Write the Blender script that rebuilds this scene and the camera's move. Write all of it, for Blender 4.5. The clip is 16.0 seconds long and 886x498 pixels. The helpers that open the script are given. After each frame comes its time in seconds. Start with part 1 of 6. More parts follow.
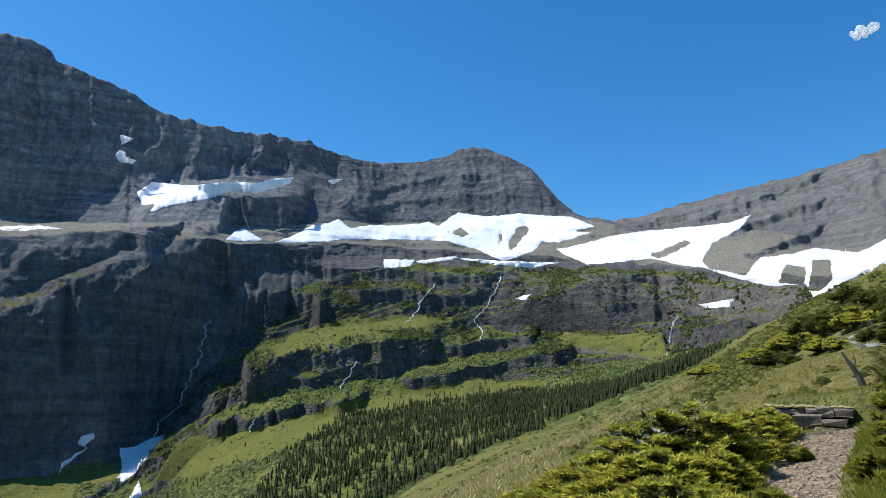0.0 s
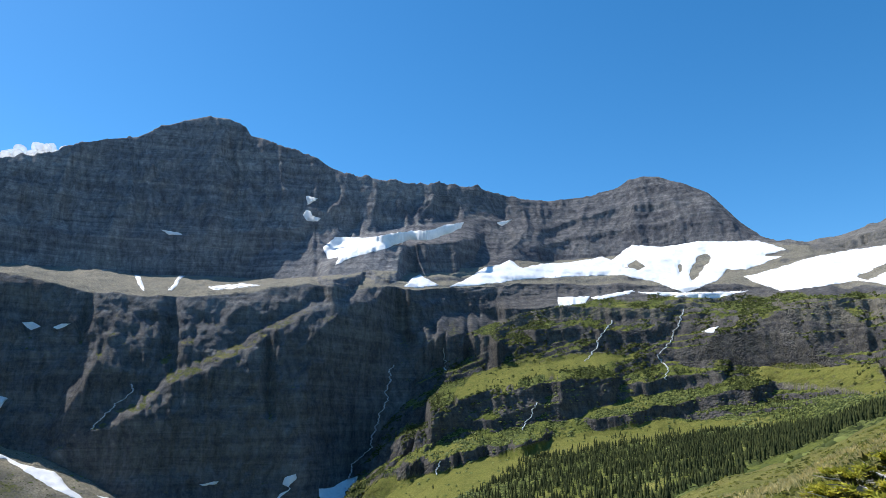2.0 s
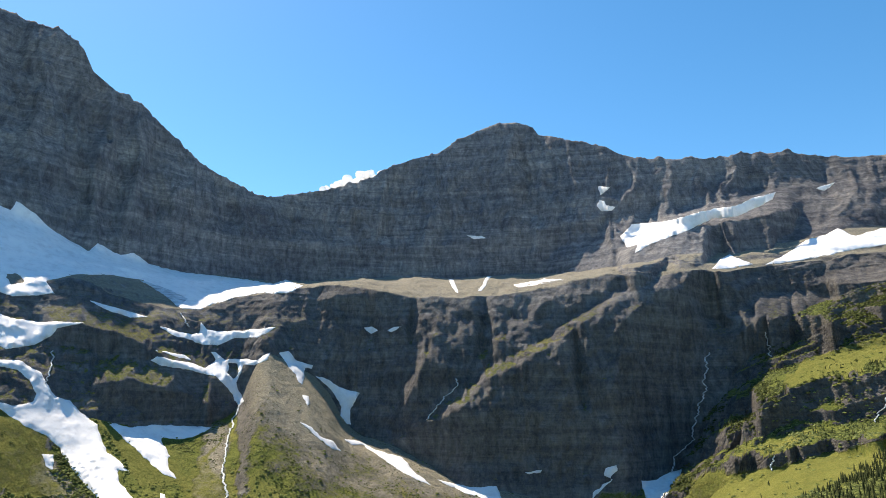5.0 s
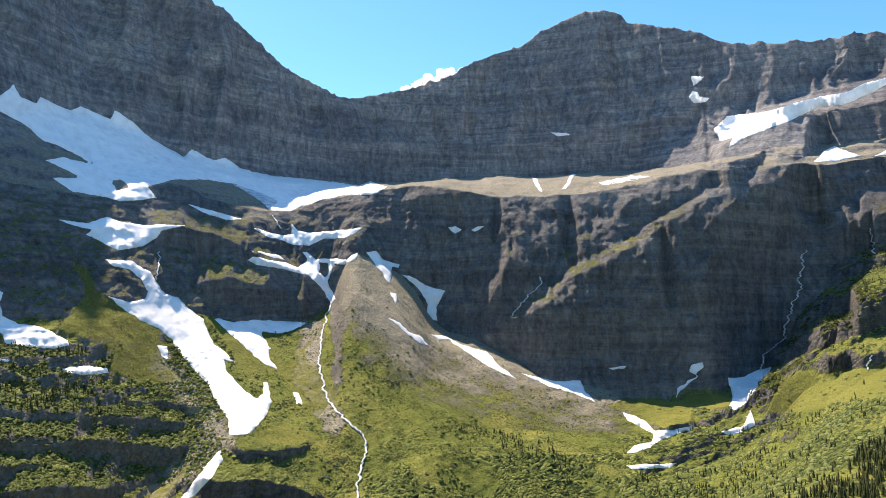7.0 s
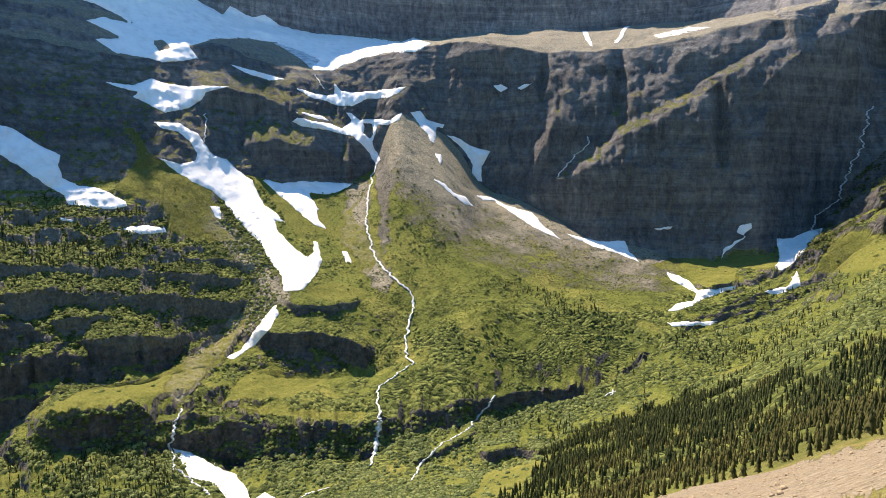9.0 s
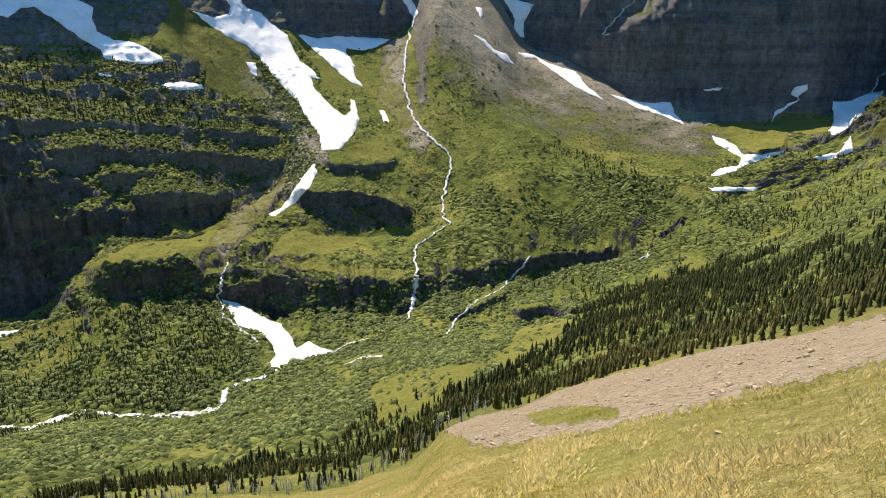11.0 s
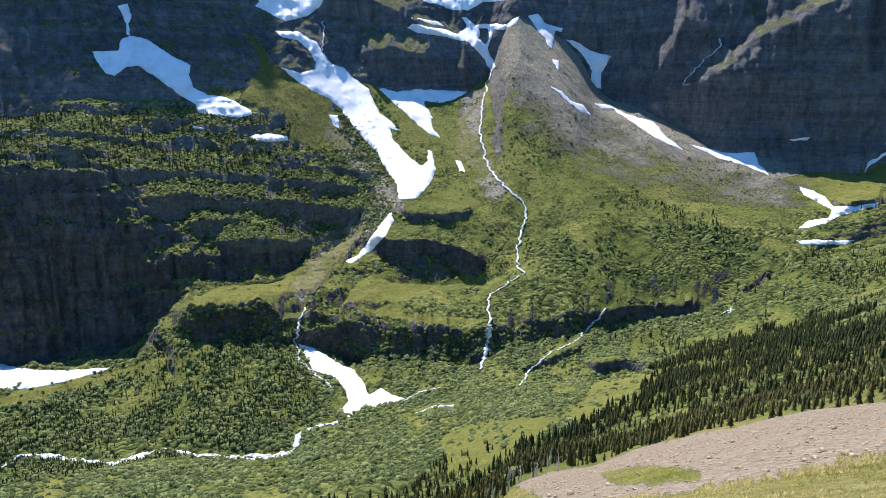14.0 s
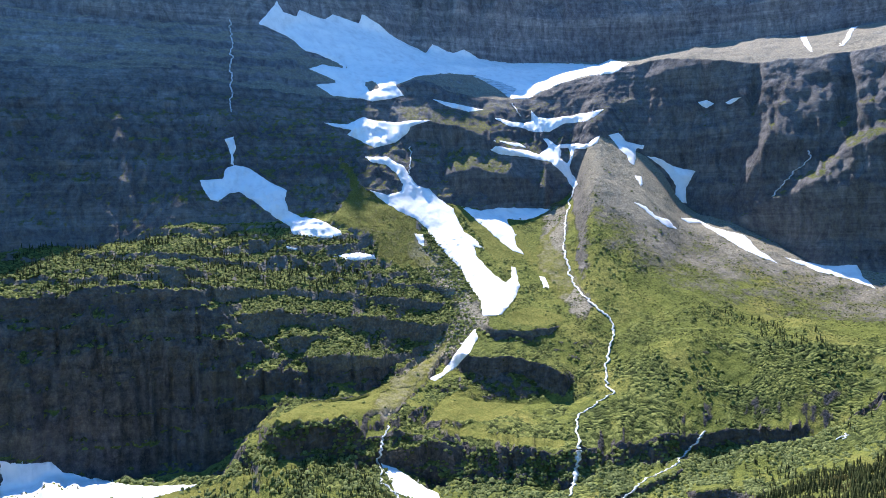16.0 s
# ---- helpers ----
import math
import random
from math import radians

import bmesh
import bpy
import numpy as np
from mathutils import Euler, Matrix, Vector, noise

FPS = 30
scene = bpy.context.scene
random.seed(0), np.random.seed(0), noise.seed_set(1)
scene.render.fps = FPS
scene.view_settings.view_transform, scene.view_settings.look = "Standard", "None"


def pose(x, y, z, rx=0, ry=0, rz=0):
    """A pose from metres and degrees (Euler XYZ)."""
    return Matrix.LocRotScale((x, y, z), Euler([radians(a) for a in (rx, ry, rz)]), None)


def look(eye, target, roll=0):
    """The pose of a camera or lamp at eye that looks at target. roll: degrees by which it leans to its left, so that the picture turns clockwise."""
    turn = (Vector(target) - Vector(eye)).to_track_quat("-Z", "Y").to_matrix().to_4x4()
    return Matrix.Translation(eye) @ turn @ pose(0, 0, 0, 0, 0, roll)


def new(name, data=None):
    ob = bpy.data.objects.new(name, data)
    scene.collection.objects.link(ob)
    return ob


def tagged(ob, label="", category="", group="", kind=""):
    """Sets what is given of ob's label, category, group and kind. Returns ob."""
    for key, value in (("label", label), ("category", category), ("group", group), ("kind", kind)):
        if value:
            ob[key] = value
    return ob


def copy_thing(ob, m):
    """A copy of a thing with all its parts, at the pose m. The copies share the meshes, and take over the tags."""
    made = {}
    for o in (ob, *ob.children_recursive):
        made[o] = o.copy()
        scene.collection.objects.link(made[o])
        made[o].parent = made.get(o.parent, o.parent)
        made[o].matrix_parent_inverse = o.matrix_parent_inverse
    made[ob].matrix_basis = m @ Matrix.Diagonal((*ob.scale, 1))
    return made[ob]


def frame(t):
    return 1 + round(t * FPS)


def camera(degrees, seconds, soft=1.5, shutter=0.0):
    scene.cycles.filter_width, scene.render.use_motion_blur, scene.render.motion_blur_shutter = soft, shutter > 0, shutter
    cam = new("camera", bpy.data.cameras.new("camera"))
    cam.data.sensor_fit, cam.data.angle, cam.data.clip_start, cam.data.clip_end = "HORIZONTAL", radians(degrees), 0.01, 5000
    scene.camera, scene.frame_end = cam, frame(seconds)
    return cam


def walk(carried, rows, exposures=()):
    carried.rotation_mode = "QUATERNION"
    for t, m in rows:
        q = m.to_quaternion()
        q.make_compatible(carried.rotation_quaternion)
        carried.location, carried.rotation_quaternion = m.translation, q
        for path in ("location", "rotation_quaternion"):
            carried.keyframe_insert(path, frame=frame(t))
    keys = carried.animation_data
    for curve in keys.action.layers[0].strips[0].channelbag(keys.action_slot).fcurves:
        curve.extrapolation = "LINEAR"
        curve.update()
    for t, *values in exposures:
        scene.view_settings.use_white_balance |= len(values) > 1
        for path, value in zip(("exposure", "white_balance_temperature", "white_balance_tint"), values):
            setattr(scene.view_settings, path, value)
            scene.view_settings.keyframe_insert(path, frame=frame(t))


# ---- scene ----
# ---------- camera: it stands on the trail and turns ----------
EYE = 1.6
cam = camera(64.47, 16.0, soft=0.6)
ROWS = [
    (0.0, 101.0, -0.491, -0.095), (0.5, 102.18, -0.116, 3.502), (1.0, 103.194, 0.298, 6.908),
    (1.5, 104.054, 0.178, 10.419), (2.0, 104.165, 0.062, 14.291), (2.5, 104.565, 0.073, 18.208),
    (3.0, 105.098, 0.021, 22.021), (3.5, 105.245, -0.13, 26.411), (4.0, 104.974, -0.111, 30.791),
    (4.5, 104.339, 0.089, 35.375), (5.0, 103.496, -0.013, 38.893), (5.2, 103.115, -0.04, 40.267),
    (7.3, 93.825, -0.214, 46.176), (7.5, 92.887, -0.2, 46.513), (8.0, 90.599, -0.284, 47.735),
    (8.5, 87.311, -0.15, 48.224), (9.0, 83.983, -0.147, 49.331), (9.5, 80.695, -0.487, 50.051),
    (10.0, 77.165, -0.623, 50.859), (10.2, 75.829, -0.601, 51.112), (12.3, 71.157, -0.756, 53.759),
    (12.5, 71.335, -0.785, 54.005), (13.0, 72.737, -0.874, 54.973), (13.5, 74.749, -0.218, 57.029),
    (14.0, 76.664, 0.243, 58.544), (14.5, 78.225, 0.236, 58.844), (15.0, 80.192, 0.425, 60.243),
    (15.5, 82.92, 1.188, 63.359), (16.0, 86.248, 1.551, 65.247),
]
walk(cam, [(t, pose(0.03, 0.04, EYE, rx, ry, rz)) for t, rx, ry, rz in ROWS],
     exposures=[(0, 0.2, 6100, 10), (2.5, 0.45, 6600, 10), (5, 0.8, 7800, 12), (8, 1.2, 8000, 17), (10, 0.92, 8000, 15), (12.5, 0.77, 6800, 13), (14, 0.85, 6250, 17), (16, 1.22, 6250, 18)])

# ---------- daylight ----------
SUN_BEARING, SUN_HEIGHT = 83, 55.5      # degrees to the left of straight ahead, degrees up


def toward(bearing, height):
    a, e = radians(bearing), radians(height)
    return Vector((-math.sin(a) * math.cos(e), math.cos(a) * math.cos(e), math.sin(e)))


world = bpy.data.worlds.new("sky")
scene.world = world
world.use_nodes = True
sky = world.node_tree.nodes.new("ShaderNodeTexSky")
sky.sky_type, sky.sun_disc = "NISHITA", False
sky.sun_elevation, sky.sun_rotation = radians(SUN_HEIGHT), radians(-SUN_BEARING)
sky.altitude, sky.air_density, sky.dust_density, sky.ozone_density = 2000, 1.0, 1.0, 3.0
back = world.node_tree.nodes["Background"]
back.inputs["Strength"].default_value = 0.15
deep = world.node_tree.nodes.new("ShaderNodeHueSaturation")
deep.inputs["Hue"].default_value, deep.inputs["Saturation"].default_value = 0.494, 1.3
world.node_tree.links.new(sky.outputs[0], deep.inputs["Color"])
world.node_tree.links.new(deep.outputs[0], back.inputs["Color"])
sun = new("sun", bpy.data.lights.new("sun", "SUN"))
sun.data.energy, sun.data.angle, sun.data.color = 4.2, radians(0.5), (1.0, 0.95, 0.87)
sun.matrix_world = look(toward(SUN_BEARING, SUN_HEIGHT) * 100, (0, 0, 0))

# ---------- materials ----------


class Shade:
    """A node material and short ways to its nodes."""

    def __init__(self, name, rough=0.9, spec=0.2):
        self.m = bpy.data.materials.new(name)
        self.m.use_nodes = True
        self.t = self.m.node_tree
        self.bsdf = self.t.nodes["Principled BSDF"]
        self.bsdf.inputs["Roughness"].default_value = rough
        self.bsdf.inputs["Specular IOR Level"].default_value = spec
        self.where = self.node("ShaderNodeTexCoord").outputs["Object"]

    def node(self, kind, **values):
        n = self.t.nodes.new(kind)
        for key, value in values.items():
            n.inputs[key.replace("_", " ")].default_value = value
        return n

    def link(self, a, b):
        self.t.links.new(a, b)

    def noise(self, scale, detail=4.0, rough=0.6, stretch=None):
        n = self.node("ShaderNodeTexNoise", Scale=scale, Detail=detail, Roughness=rough)
        if stretch:
            p = self.node("ShaderNodeMapping")
            p.inputs["Scale"].default_value = stretch
            self.link(self.where, p.inputs["Vector"])
            self.link(p.outputs[0], n.inputs["Vector"])
        else:
            self.link(self.where, n.inputs["Vector"])
        return n.outputs["Fac"]

    def ramp(self, fac, *stops):
        n = self.node("ShaderNodeValToRGB")
        e = n.color_ramp.elements
        while len(e) < len(stops):
            e.new(0.5)
        for x, (p, c) in zip(e, stops):
            x.position, x.color = p, (*c, 1)
        self.link(fac, n.inputs[0])
        return n.outputs[0]

    def mix(self, fac, a, b, mode="MIX"):
        n = self.t.nodes.new("ShaderNodeMix")
        n.data_type, n.blend_type = "RGBA", mode
        for value, slot in ((fac, 0), (a, 6), (b, 7)):
            if isinstance(value, (int, float)):
                n.inputs[slot].default_value = value
            elif isinstance(value, tuple):
                n.inputs[slot].default_value = (*value, 1)
            else:
                self.link(value, n.inputs[slot])
        return n.outputs[2]

    def math(self, op, a, b=0.0, clamp=False):
        n = self.t.nodes.new("ShaderNodeMath")
        n.operation, n.use_clamp = op, clamp
        for value, slot in ((a, 0), (b, 1)):
            if isinstance(value, (int, float)):
                n.inputs[slot].default_value = value
            else:
                self.link(value, n.inputs[slot])
        return n.outputs[0]

    def attribute(self, name):
        n = self.t.nodes.new("ShaderNodeAttribute")
        n.attribute_name = name
        return n.outputs["Fac"]

    def colour(self, socket):
        if isinstance(socket, tuple):
            self.bsdf.inputs["Base Color"].default_value = (*socket, 1)
        else:
            self.link(socket, self.bsdf.inputs["Base Color"])
        return self

    def bump(self, height, strength=0.5, distance=0.1):
        n = self.node("ShaderNodeBump", Strength=strength, Distance=distance)
        self.link(height, n.inputs["Height"])
        self.link(n.outputs[0], self.bsdf.inputs["Normal"])
        return self


def land_material():
    """Layered rock, scree and turf, as the ground's cover says."""
    s = Shade("mountain_ground", 0.95, 0.1)
    plain = s.where
    bend = s.node("ShaderNodeTexNoise", Scale=0.006, Detail=4.0)
    s.link(s.where, bend.inputs["Vector"])
    bent = s.node("ShaderNodeVectorMath")
    bent.operation = "MULTIPLY_ADD"
    s.link(bend.outputs["Color"], bent.inputs[0])
    bent.inputs[1].default_value = (110, 110, 16)
    s.link(s.where, bent.inputs[2])
    s.where = bent.outputs[0]
    strata = s.noise(1.0, 6, 0.7, (0.0022, 0.0022, 0.045))
    beds = s.noise(1.0, 7, 0.78, (0.028, 0.028, 0.2))
    joints = s.noise(1.0, 6, 0.75, (0.075, 0.075, 0.011))
    s.where = plain
    grain = s.noise(0.07, 9, 0.72)
    blotch = s.noise(0.008, 5, 0.6)
    # mudstone below darkened for shade, grey limestone in the high walls paled for haze
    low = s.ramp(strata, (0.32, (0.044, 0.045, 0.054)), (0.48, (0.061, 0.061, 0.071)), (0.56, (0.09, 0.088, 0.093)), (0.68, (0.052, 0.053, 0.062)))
    hazy_lime = s.ramp(strata, (0.32, (0.12, 0.129, 0.151)), (0.48, (0.155, 0.164, 0.186)), (0.57, (0.228, 0.235, 0.25)), (0.68, (0.134, 0.142, 0.163)))
    rock = s.mix(s.attribute("hazy_lime"), low, hazy_lime)
    rock = s.mix(s.math("MULTIPLY", blotch, 0.42), rock, s.ramp(beds, (0.38, (0.6, 0.6, 0.62)), (0.5, (1.0, 1.0, 1.0)), (0.62, (1.45, 1.4, 1.34))), "MULTIPLY")
    rock = s.mix(0.8, rock, s.ramp(joints, (0.36, (0.58, 0.58, 0.61)), (0.5, (1.0, 1.0, 1.0)), (0.64, (1.5, 1.46, 1.4))), "MULTIPLY")
    rock = s.mix(0.75, rock, s.ramp(grain, (0.3, (0.45, 0.45, 0.45)), (0.7, (1.5, 1.47, 1.42))), "MULTIPLY")
    rock = s.mix(0.6, rock, s.ramp(blotch, (0.34, (0.75, 0.75, 0.78)), (0.66, (1.3, 1.26, 1.18))), "MULTIPLY")
    scree = s.ramp(s.noise(0.3, 9, 0.72), (0.3, (0.15, 0.138, 0.098)), (0.5, (0.27, 0.245, 0.18)), (0.7, (0.45, 0.41, 0.315)))
    broad = s.noise(0.012, 5, 0.6)
    turf = s.ramp(broad, (0.32, (0.095, 0.118, 0.03)), (0.5, (0.15, 0.172, 0.042)), (0.66, (0.23, 0.225, 0.065)))
    turf = s.mix(0.85, turf, s.ramp(s.noise(0.3, 9, 0.75), (0.32, (0.35, 0.4, 0.4)), (0.68, (1.5, 1.42, 1.3))), "MULTIPLY")
    cell = s.node("ShaderNodeTexVoronoi", Scale=0.24, Randomness=1.0)
    cell.feature = "SMOOTH_F1"
    cell.inputs["Smoothness"].default_value = 0.25
    s.link(bent.outputs[0], cell.inputs["Vector"])
    tint = s.node("ShaderNodeSeparateColor")
    s.link(cell.outputs["Color"], tint.inputs[0])
    bush = s.ramp(tint.outputs[0], (0.0, (0.03, 0.042, 0.015)), (0.5, (0.085, 0.108, 0.033)), (1.0, (0.19, 0.215, 0.07)))
    bush = s.mix(0.8, bush, s.ramp(s.noise(1.1, 6, 0.75), (0.32, (0.4, 0.42, 0.4)), (0.68, (1.5, 1.45, 1.35))), "MULTIPLY")
    bush = s.mix(0.7, bush, s.ramp(broad, (0.34, (0.7, 0.75, 0.75)), (0.62, (1.25, 1.2, 1.1))), "MULTIPLY")
    bushy = s.math("MULTIPLY", s.attribute("bush"), 1.0, True)
    bushy = s.math("MULTIPLY", s.math("SUBTRACT", s.math("ADD", bushy, s.math("MULTIPLY", s.math("SUBTRACT", s.noise(0.05, 6, 0.7), 0.5), 1.3)), 0.25), 3.0, True)
    turf = s.mix(bushy, turf, bush)
    crowns = s.math("MULTIPLY", s.math("MULTIPLY", bushy, s.math("SUBTRACT", 1.0, cell.outputs["Distance"])), 5.0)
    ragged = s.math("MULTIPLY", s.math("SUBTRACT", s.noise(0.13, 8, 0.78), 0.5), 1.5)
    c = s.mix(s.math("ADD", s.attribute("scree"), ragged, True), rock, scree)
    edge = s.math("ADD", s.attribute("turf"), ragged)
    edge = s.math("MULTIPLY", s.math("SUBTRACT", edge, 0.32), 2.8, True)
    c = s.mix(edge, c, turf)
    lawn = s.ramp(s.noise(0.35, 9, 0.75), (0.3, (0.075, 0.084, 0.02)), (0.5, (0.16, 0.162, 0.038)), (0.7, (0.26, 0.245, 0.078)))
    c = s.mix(s.math("MULTIPLY", s.attribute("lawn"), s.math("MULTIPLY", s.math("ADD", s.noise(0.06, 6, 0.7), -0.22), 2.6, True)), c, lawn)
    dry = s.ramp(s.noise(2.4, 10, 0.85), (0.34, (0.1, 0.09, 0.03)), (0.5, (0.3, 0.24, 0.085)), (0.64, (0.54, 0.45, 0.23)))
    dry = s.mix(s.ramp(s.noise(0.16, 6, 0.7), (0.4, (0.0, 0.0, 0.0)), (0.6, (0.85, 0.85, 0.85))), dry, s.ramp(s.noise(2.8, 10, 0.85), (0.36, (0.055, 0.07, 0.018)), (0.5, (0.16, 0.165, 0.042)), (0.64, (0.42, 0.36, 0.14))))
    dry = s.mix(s.ramp(s.noise(0.1, 5, 0.7, (1.0, 1.0, 2.5)), (0.48, (0.0, 0.0, 0.0)), (0.66, (0.8, 0.8, 0.8))), dry, s.ramp(s.noise(3.2, 10, 0.85), (0.36, (0.13, 0.075, 0.026)), (0.5, (0.36, 0.235, 0.08)), (0.64, (0.6, 0.47, 0.25))))
    c = s.mix(s.attribute("dry"), c, dry)
    tan = s.ramp(s.noise(3.6, 9, 0.85), (0.36, (0.13, 0.098, 0.062)), (0.5, (0.32, 0.255, 0.175)), (0.66, (0.52, 0.43, 0.315)))
    c = s.mix(s.attribute("gravel"), c, tan)
    s.colour(c)
    relief = s.math("ADD", s.math("MULTIPLY", beds, 2.2), s.math("MULTIPLY", joints, 6.0))
    relief = s.math("MULTIPLY", relief, s.math("SUBTRACT", 1.0, edge))
    s.bump(s.math("ADD", s.math("MULTIPLY", s.noise(0.06, 9, 0.72), 8.0), s.math("ADD", relief, crowns)), 0.7, 1.0)
    return s.m


def snow_material():
    s = Shade("old_snow", 0.6, 0.3)
    s.colour(s.ramp(s.noise(0.05, 8, 0.7), (0.3, (0.72, 0.72, 0.73)), (0.5, (0.86, 0.87, 0.88)), (0.62, (0.9, 0.9, 0.9))))
    s.bump(s.noise(0.15, 6, 0.6), 0.35, 1.0)
    return s.m


def water_material():
    s = Shade("white_water", 0.35, 0.5)
    s.colour(s.ramp(s.noise(0.25, 6, 0.7), (0.38, (0.28, 0.32, 0.34)), (0.6, (0.85, 0.88, 0.9))))
    s.bump(s.noise(0.6, 5, 0.6), 0.5, 0.5)
    return s.m


LAND_MAT, SNOW_MAT, WATER_MAT = land_material(), snow_material(), water_material()

# ---------- the lie of the land: bearings to the left of straight ahead, distances and heights in metres ----------
BEARINGS = [97, 91, 85, 79, 73, 67, 61, 58, 55, 52, 49, 46, 43, 37, 31, 25, 22, 19, 16, 13, 7, 1, -5, -11, -17, -23, -29, -34]
LAND = {}
LAND["A"] = ([110, 110, 110, 110, 110, 110, 110, 108, 105, 102, 100, 95, 90, 85, 80, 75, 72, 70, 66, 62, 56, 50, 45, 45, 50, 55, 60, 60],
    [-68.5, -68.5, -71.4, -73.9, -76.0, -77.6, -77.8, -73.8, -69.9, -61.8, -57.8, -53.5, -48.5, -41.5, -34.9, -29.1, -25.9, -22.8, -19.2, -15.8, -10.5, -6.0, -2.8, -1.2, 1.2, 4.9, 8.9, 11.3])
LAND["M"] = ([330, 330, 330, 330, 330, 330, 330, 330, 330, 330, 330, 330, 330, 330, 340, 360, 380, 400, 425, 450, 480, 500, 500, 450, 400, 300, 250, 200],
    [-199, -199, -207, -214, -220, -221, -220, -213, -206, -190, -184, -180, -173, -156, -144, -134, -122, -118, -114, -104, -83, -60, -38, -20, 1, 19, 29, 30])
LAND["B"] = ([600, 590, 575, 550, 530, 560, 590, 610, 630, 635, 640, 650, 660, 700, 750, 850, 900, 950, 1050, 1150, 1200, 1250, 1250, 1200, 1100, 950, 800, 700],
    [-293, -288, -292, -292, -290, -286, -285, -285, -280, -280, -282, -281, -275, -256, -238, -205, -172, -128, -88, -61, -29, -14, -8, 2, 26, 51, 43, 38])
LAND["C"] = ([740, 735, 740, 690, 700, 720, 690, 690, 690, 715, 740, 760, 780, 820, 900, 1000, 1040, 1080, 1140, 1200, 1260, 1300, 1320, 1280, 1180, 1020, 860, 750],
    [-255, -257, -269, -243, -249, -294, -290, -289, -289, -283, -277, -273, -268, -253, -209, -188, -161, -100, -66, -24, 5, 18, 16, 28, 45, 57, 48, 42])
LAND["D"] = ([790, 785, 770, 702, 714, 740, 712, 712, 712, 736, 760, 780, 800, 840, 915, 1015, 1058, 1100, 1190, 1280, 1340, 1380, 1390, 1340, 1230, 1060, 890, 780],
    [-272, -274, -278, -210, -222, -241, -251, -253, -253, -256, -256, -254, -253, -249, -212, -183, -158, -127, -2, 44, 75, 87, 66, 42, 60, 69, 58, 51])
LAND["C2"] = ([846, 836, 806, 790, 795, 850, 820, 820, 820, 850, 880, 905, 930, 950, 1000, 1050, 1115, 1180, 1290, 1400, 1450, 1480, 1480, 1420, 1300, 1110, 930, 810],
    [-289, -289, -288, -220, -222, -218, -235, -238, -235, -218, -190, -170, -176, -180, -178, -156, -121, -45, 2, 90, 124, 144, 125, 103, 93, 92, 78, 68])
LAND["D2"] = ([922, 912, 880, 843, 850, 930, 900, 900, 900, 935, 970, 990, 1010, 1050, 1080, 1110, 1185, 1260, 1380, 1500, 1560, 1590, 1580, 1520, 1390, 1180, 980, 850],
    [-81, -80, -85, -171, -193, -205, -167, -174, -179, -173, -158, -148, -158, -173, -160, -149, -128, -42, 50, 146, 234, 243, 248, 230, 173, 111, 93, 80])
LAND["E"] = ([1080, 1070, 1060, 1070, 1120, 1200, 1230, 1280, 1330, 1375, 1420, 1385, 1350, 1235, 1225, 1235, 1340, 1400, 1490, 1580, 1660, 1700, 1700, 1640, 1490, 1260, 1040, 900],
    [-36, -34, -10, -19, 12, 5, -22, -17, 13, 112, 46, -17, -47, -115, -131, -119, -106, 2, 106, 195, 275, 301, 303, 278, 243, 180, 143, 141])
LAND["F"] = ([1300, 1300, 1300, 1310, 1335, 1415, 1445, 1485, 1526, 1515, 1504, 1470, 1436, 1393, 1381, 1397, 1433, 1468, 1547, 1625, 1720, 1760, 1760, 1700, 1540, 1300, 1080, 940],
    [242, 242, 241, 220, 197, 246, 217, 217, 253, 267, 277, 272, 254, 237, 250, 285, 283, 287, 303, 321, 347, 350, 327, 305, 263, 195, 155, 154])
LAND["G"] = ([1420, 1420, 1425, 1440, 1640, 1700, 1800, 1850, 1900, 1940, 1980, 1990, 2000, 1980, 1960, 1940, 1945, 1950, 1965, 1980, 2030, 2060, 2040, 1960, 1820, 1700, 1500, 1400],
    [355, 355, 356, 346, 419, 370, 348, 355, 360, 360, 375, 391, 397, 397, 394, 402, 417, 429, 434, 440, 475, 483, 495, 465, 393, 375, 266, 248])
# the top of the scree cone and the foot of the cliffs on either side of it
CONE_TOP = [(54.5, 1360, 1.2), (53.9, 1368, 3.6), (52.9, 1375, 4.9), (51.7, 1385, 4.6), (50.2, 1400, 4.0), (48.9, 1412, 3.2), (47.5, 1400, 1.3), (46.6, 1392, -0.3), (45.2, 1372, -1.4)]
kept = [(b, r, z) for b, r, z in zip(BEARINGS, *LAND["E"]) if not 45 < b < 54]
foot = sorted(kept + [(b, r, 1.6 + r * math.tan(radians(e))) for b, r, e in CONE_TOP], reverse=True)
LAND["E"] = tuple([p[k] for p in foot] for k in range(3))
# the crest left of bearing 75 is unseen, its heights set to throw shadow
CREST_BEARING = [97, 91, 89.2, 87.3, 85.3, 83.9, 81.9, 80.4, 79.2, 77.5, 76.6, 74.1, 73.2, 72.4, 70.7, 69.1, 68.3, 67.5, 65.8, 64.0, 62.0, 60.1, 59.0, 56.0, 54.2, 51.4, 51.3, 47.6, 44.6, 44.0, 41.6, 39.3, 37.7, 35.5, 34.1, 32.5, 31.1, 30.6, 29.4, 27.6, 25.1, 24.1, 22.5, 20.8, 18.2, 16.0, 14.6, 10.9, 9.2, 5.3, 1.2, -0.7, -1.4, -2.4, -3.7, -4.5, -5.7, -7.4, -8.3, -9.5, -10.8, -11.5, -13.9, -18.1, -22.8, -28.0, -31.0, -33.4]
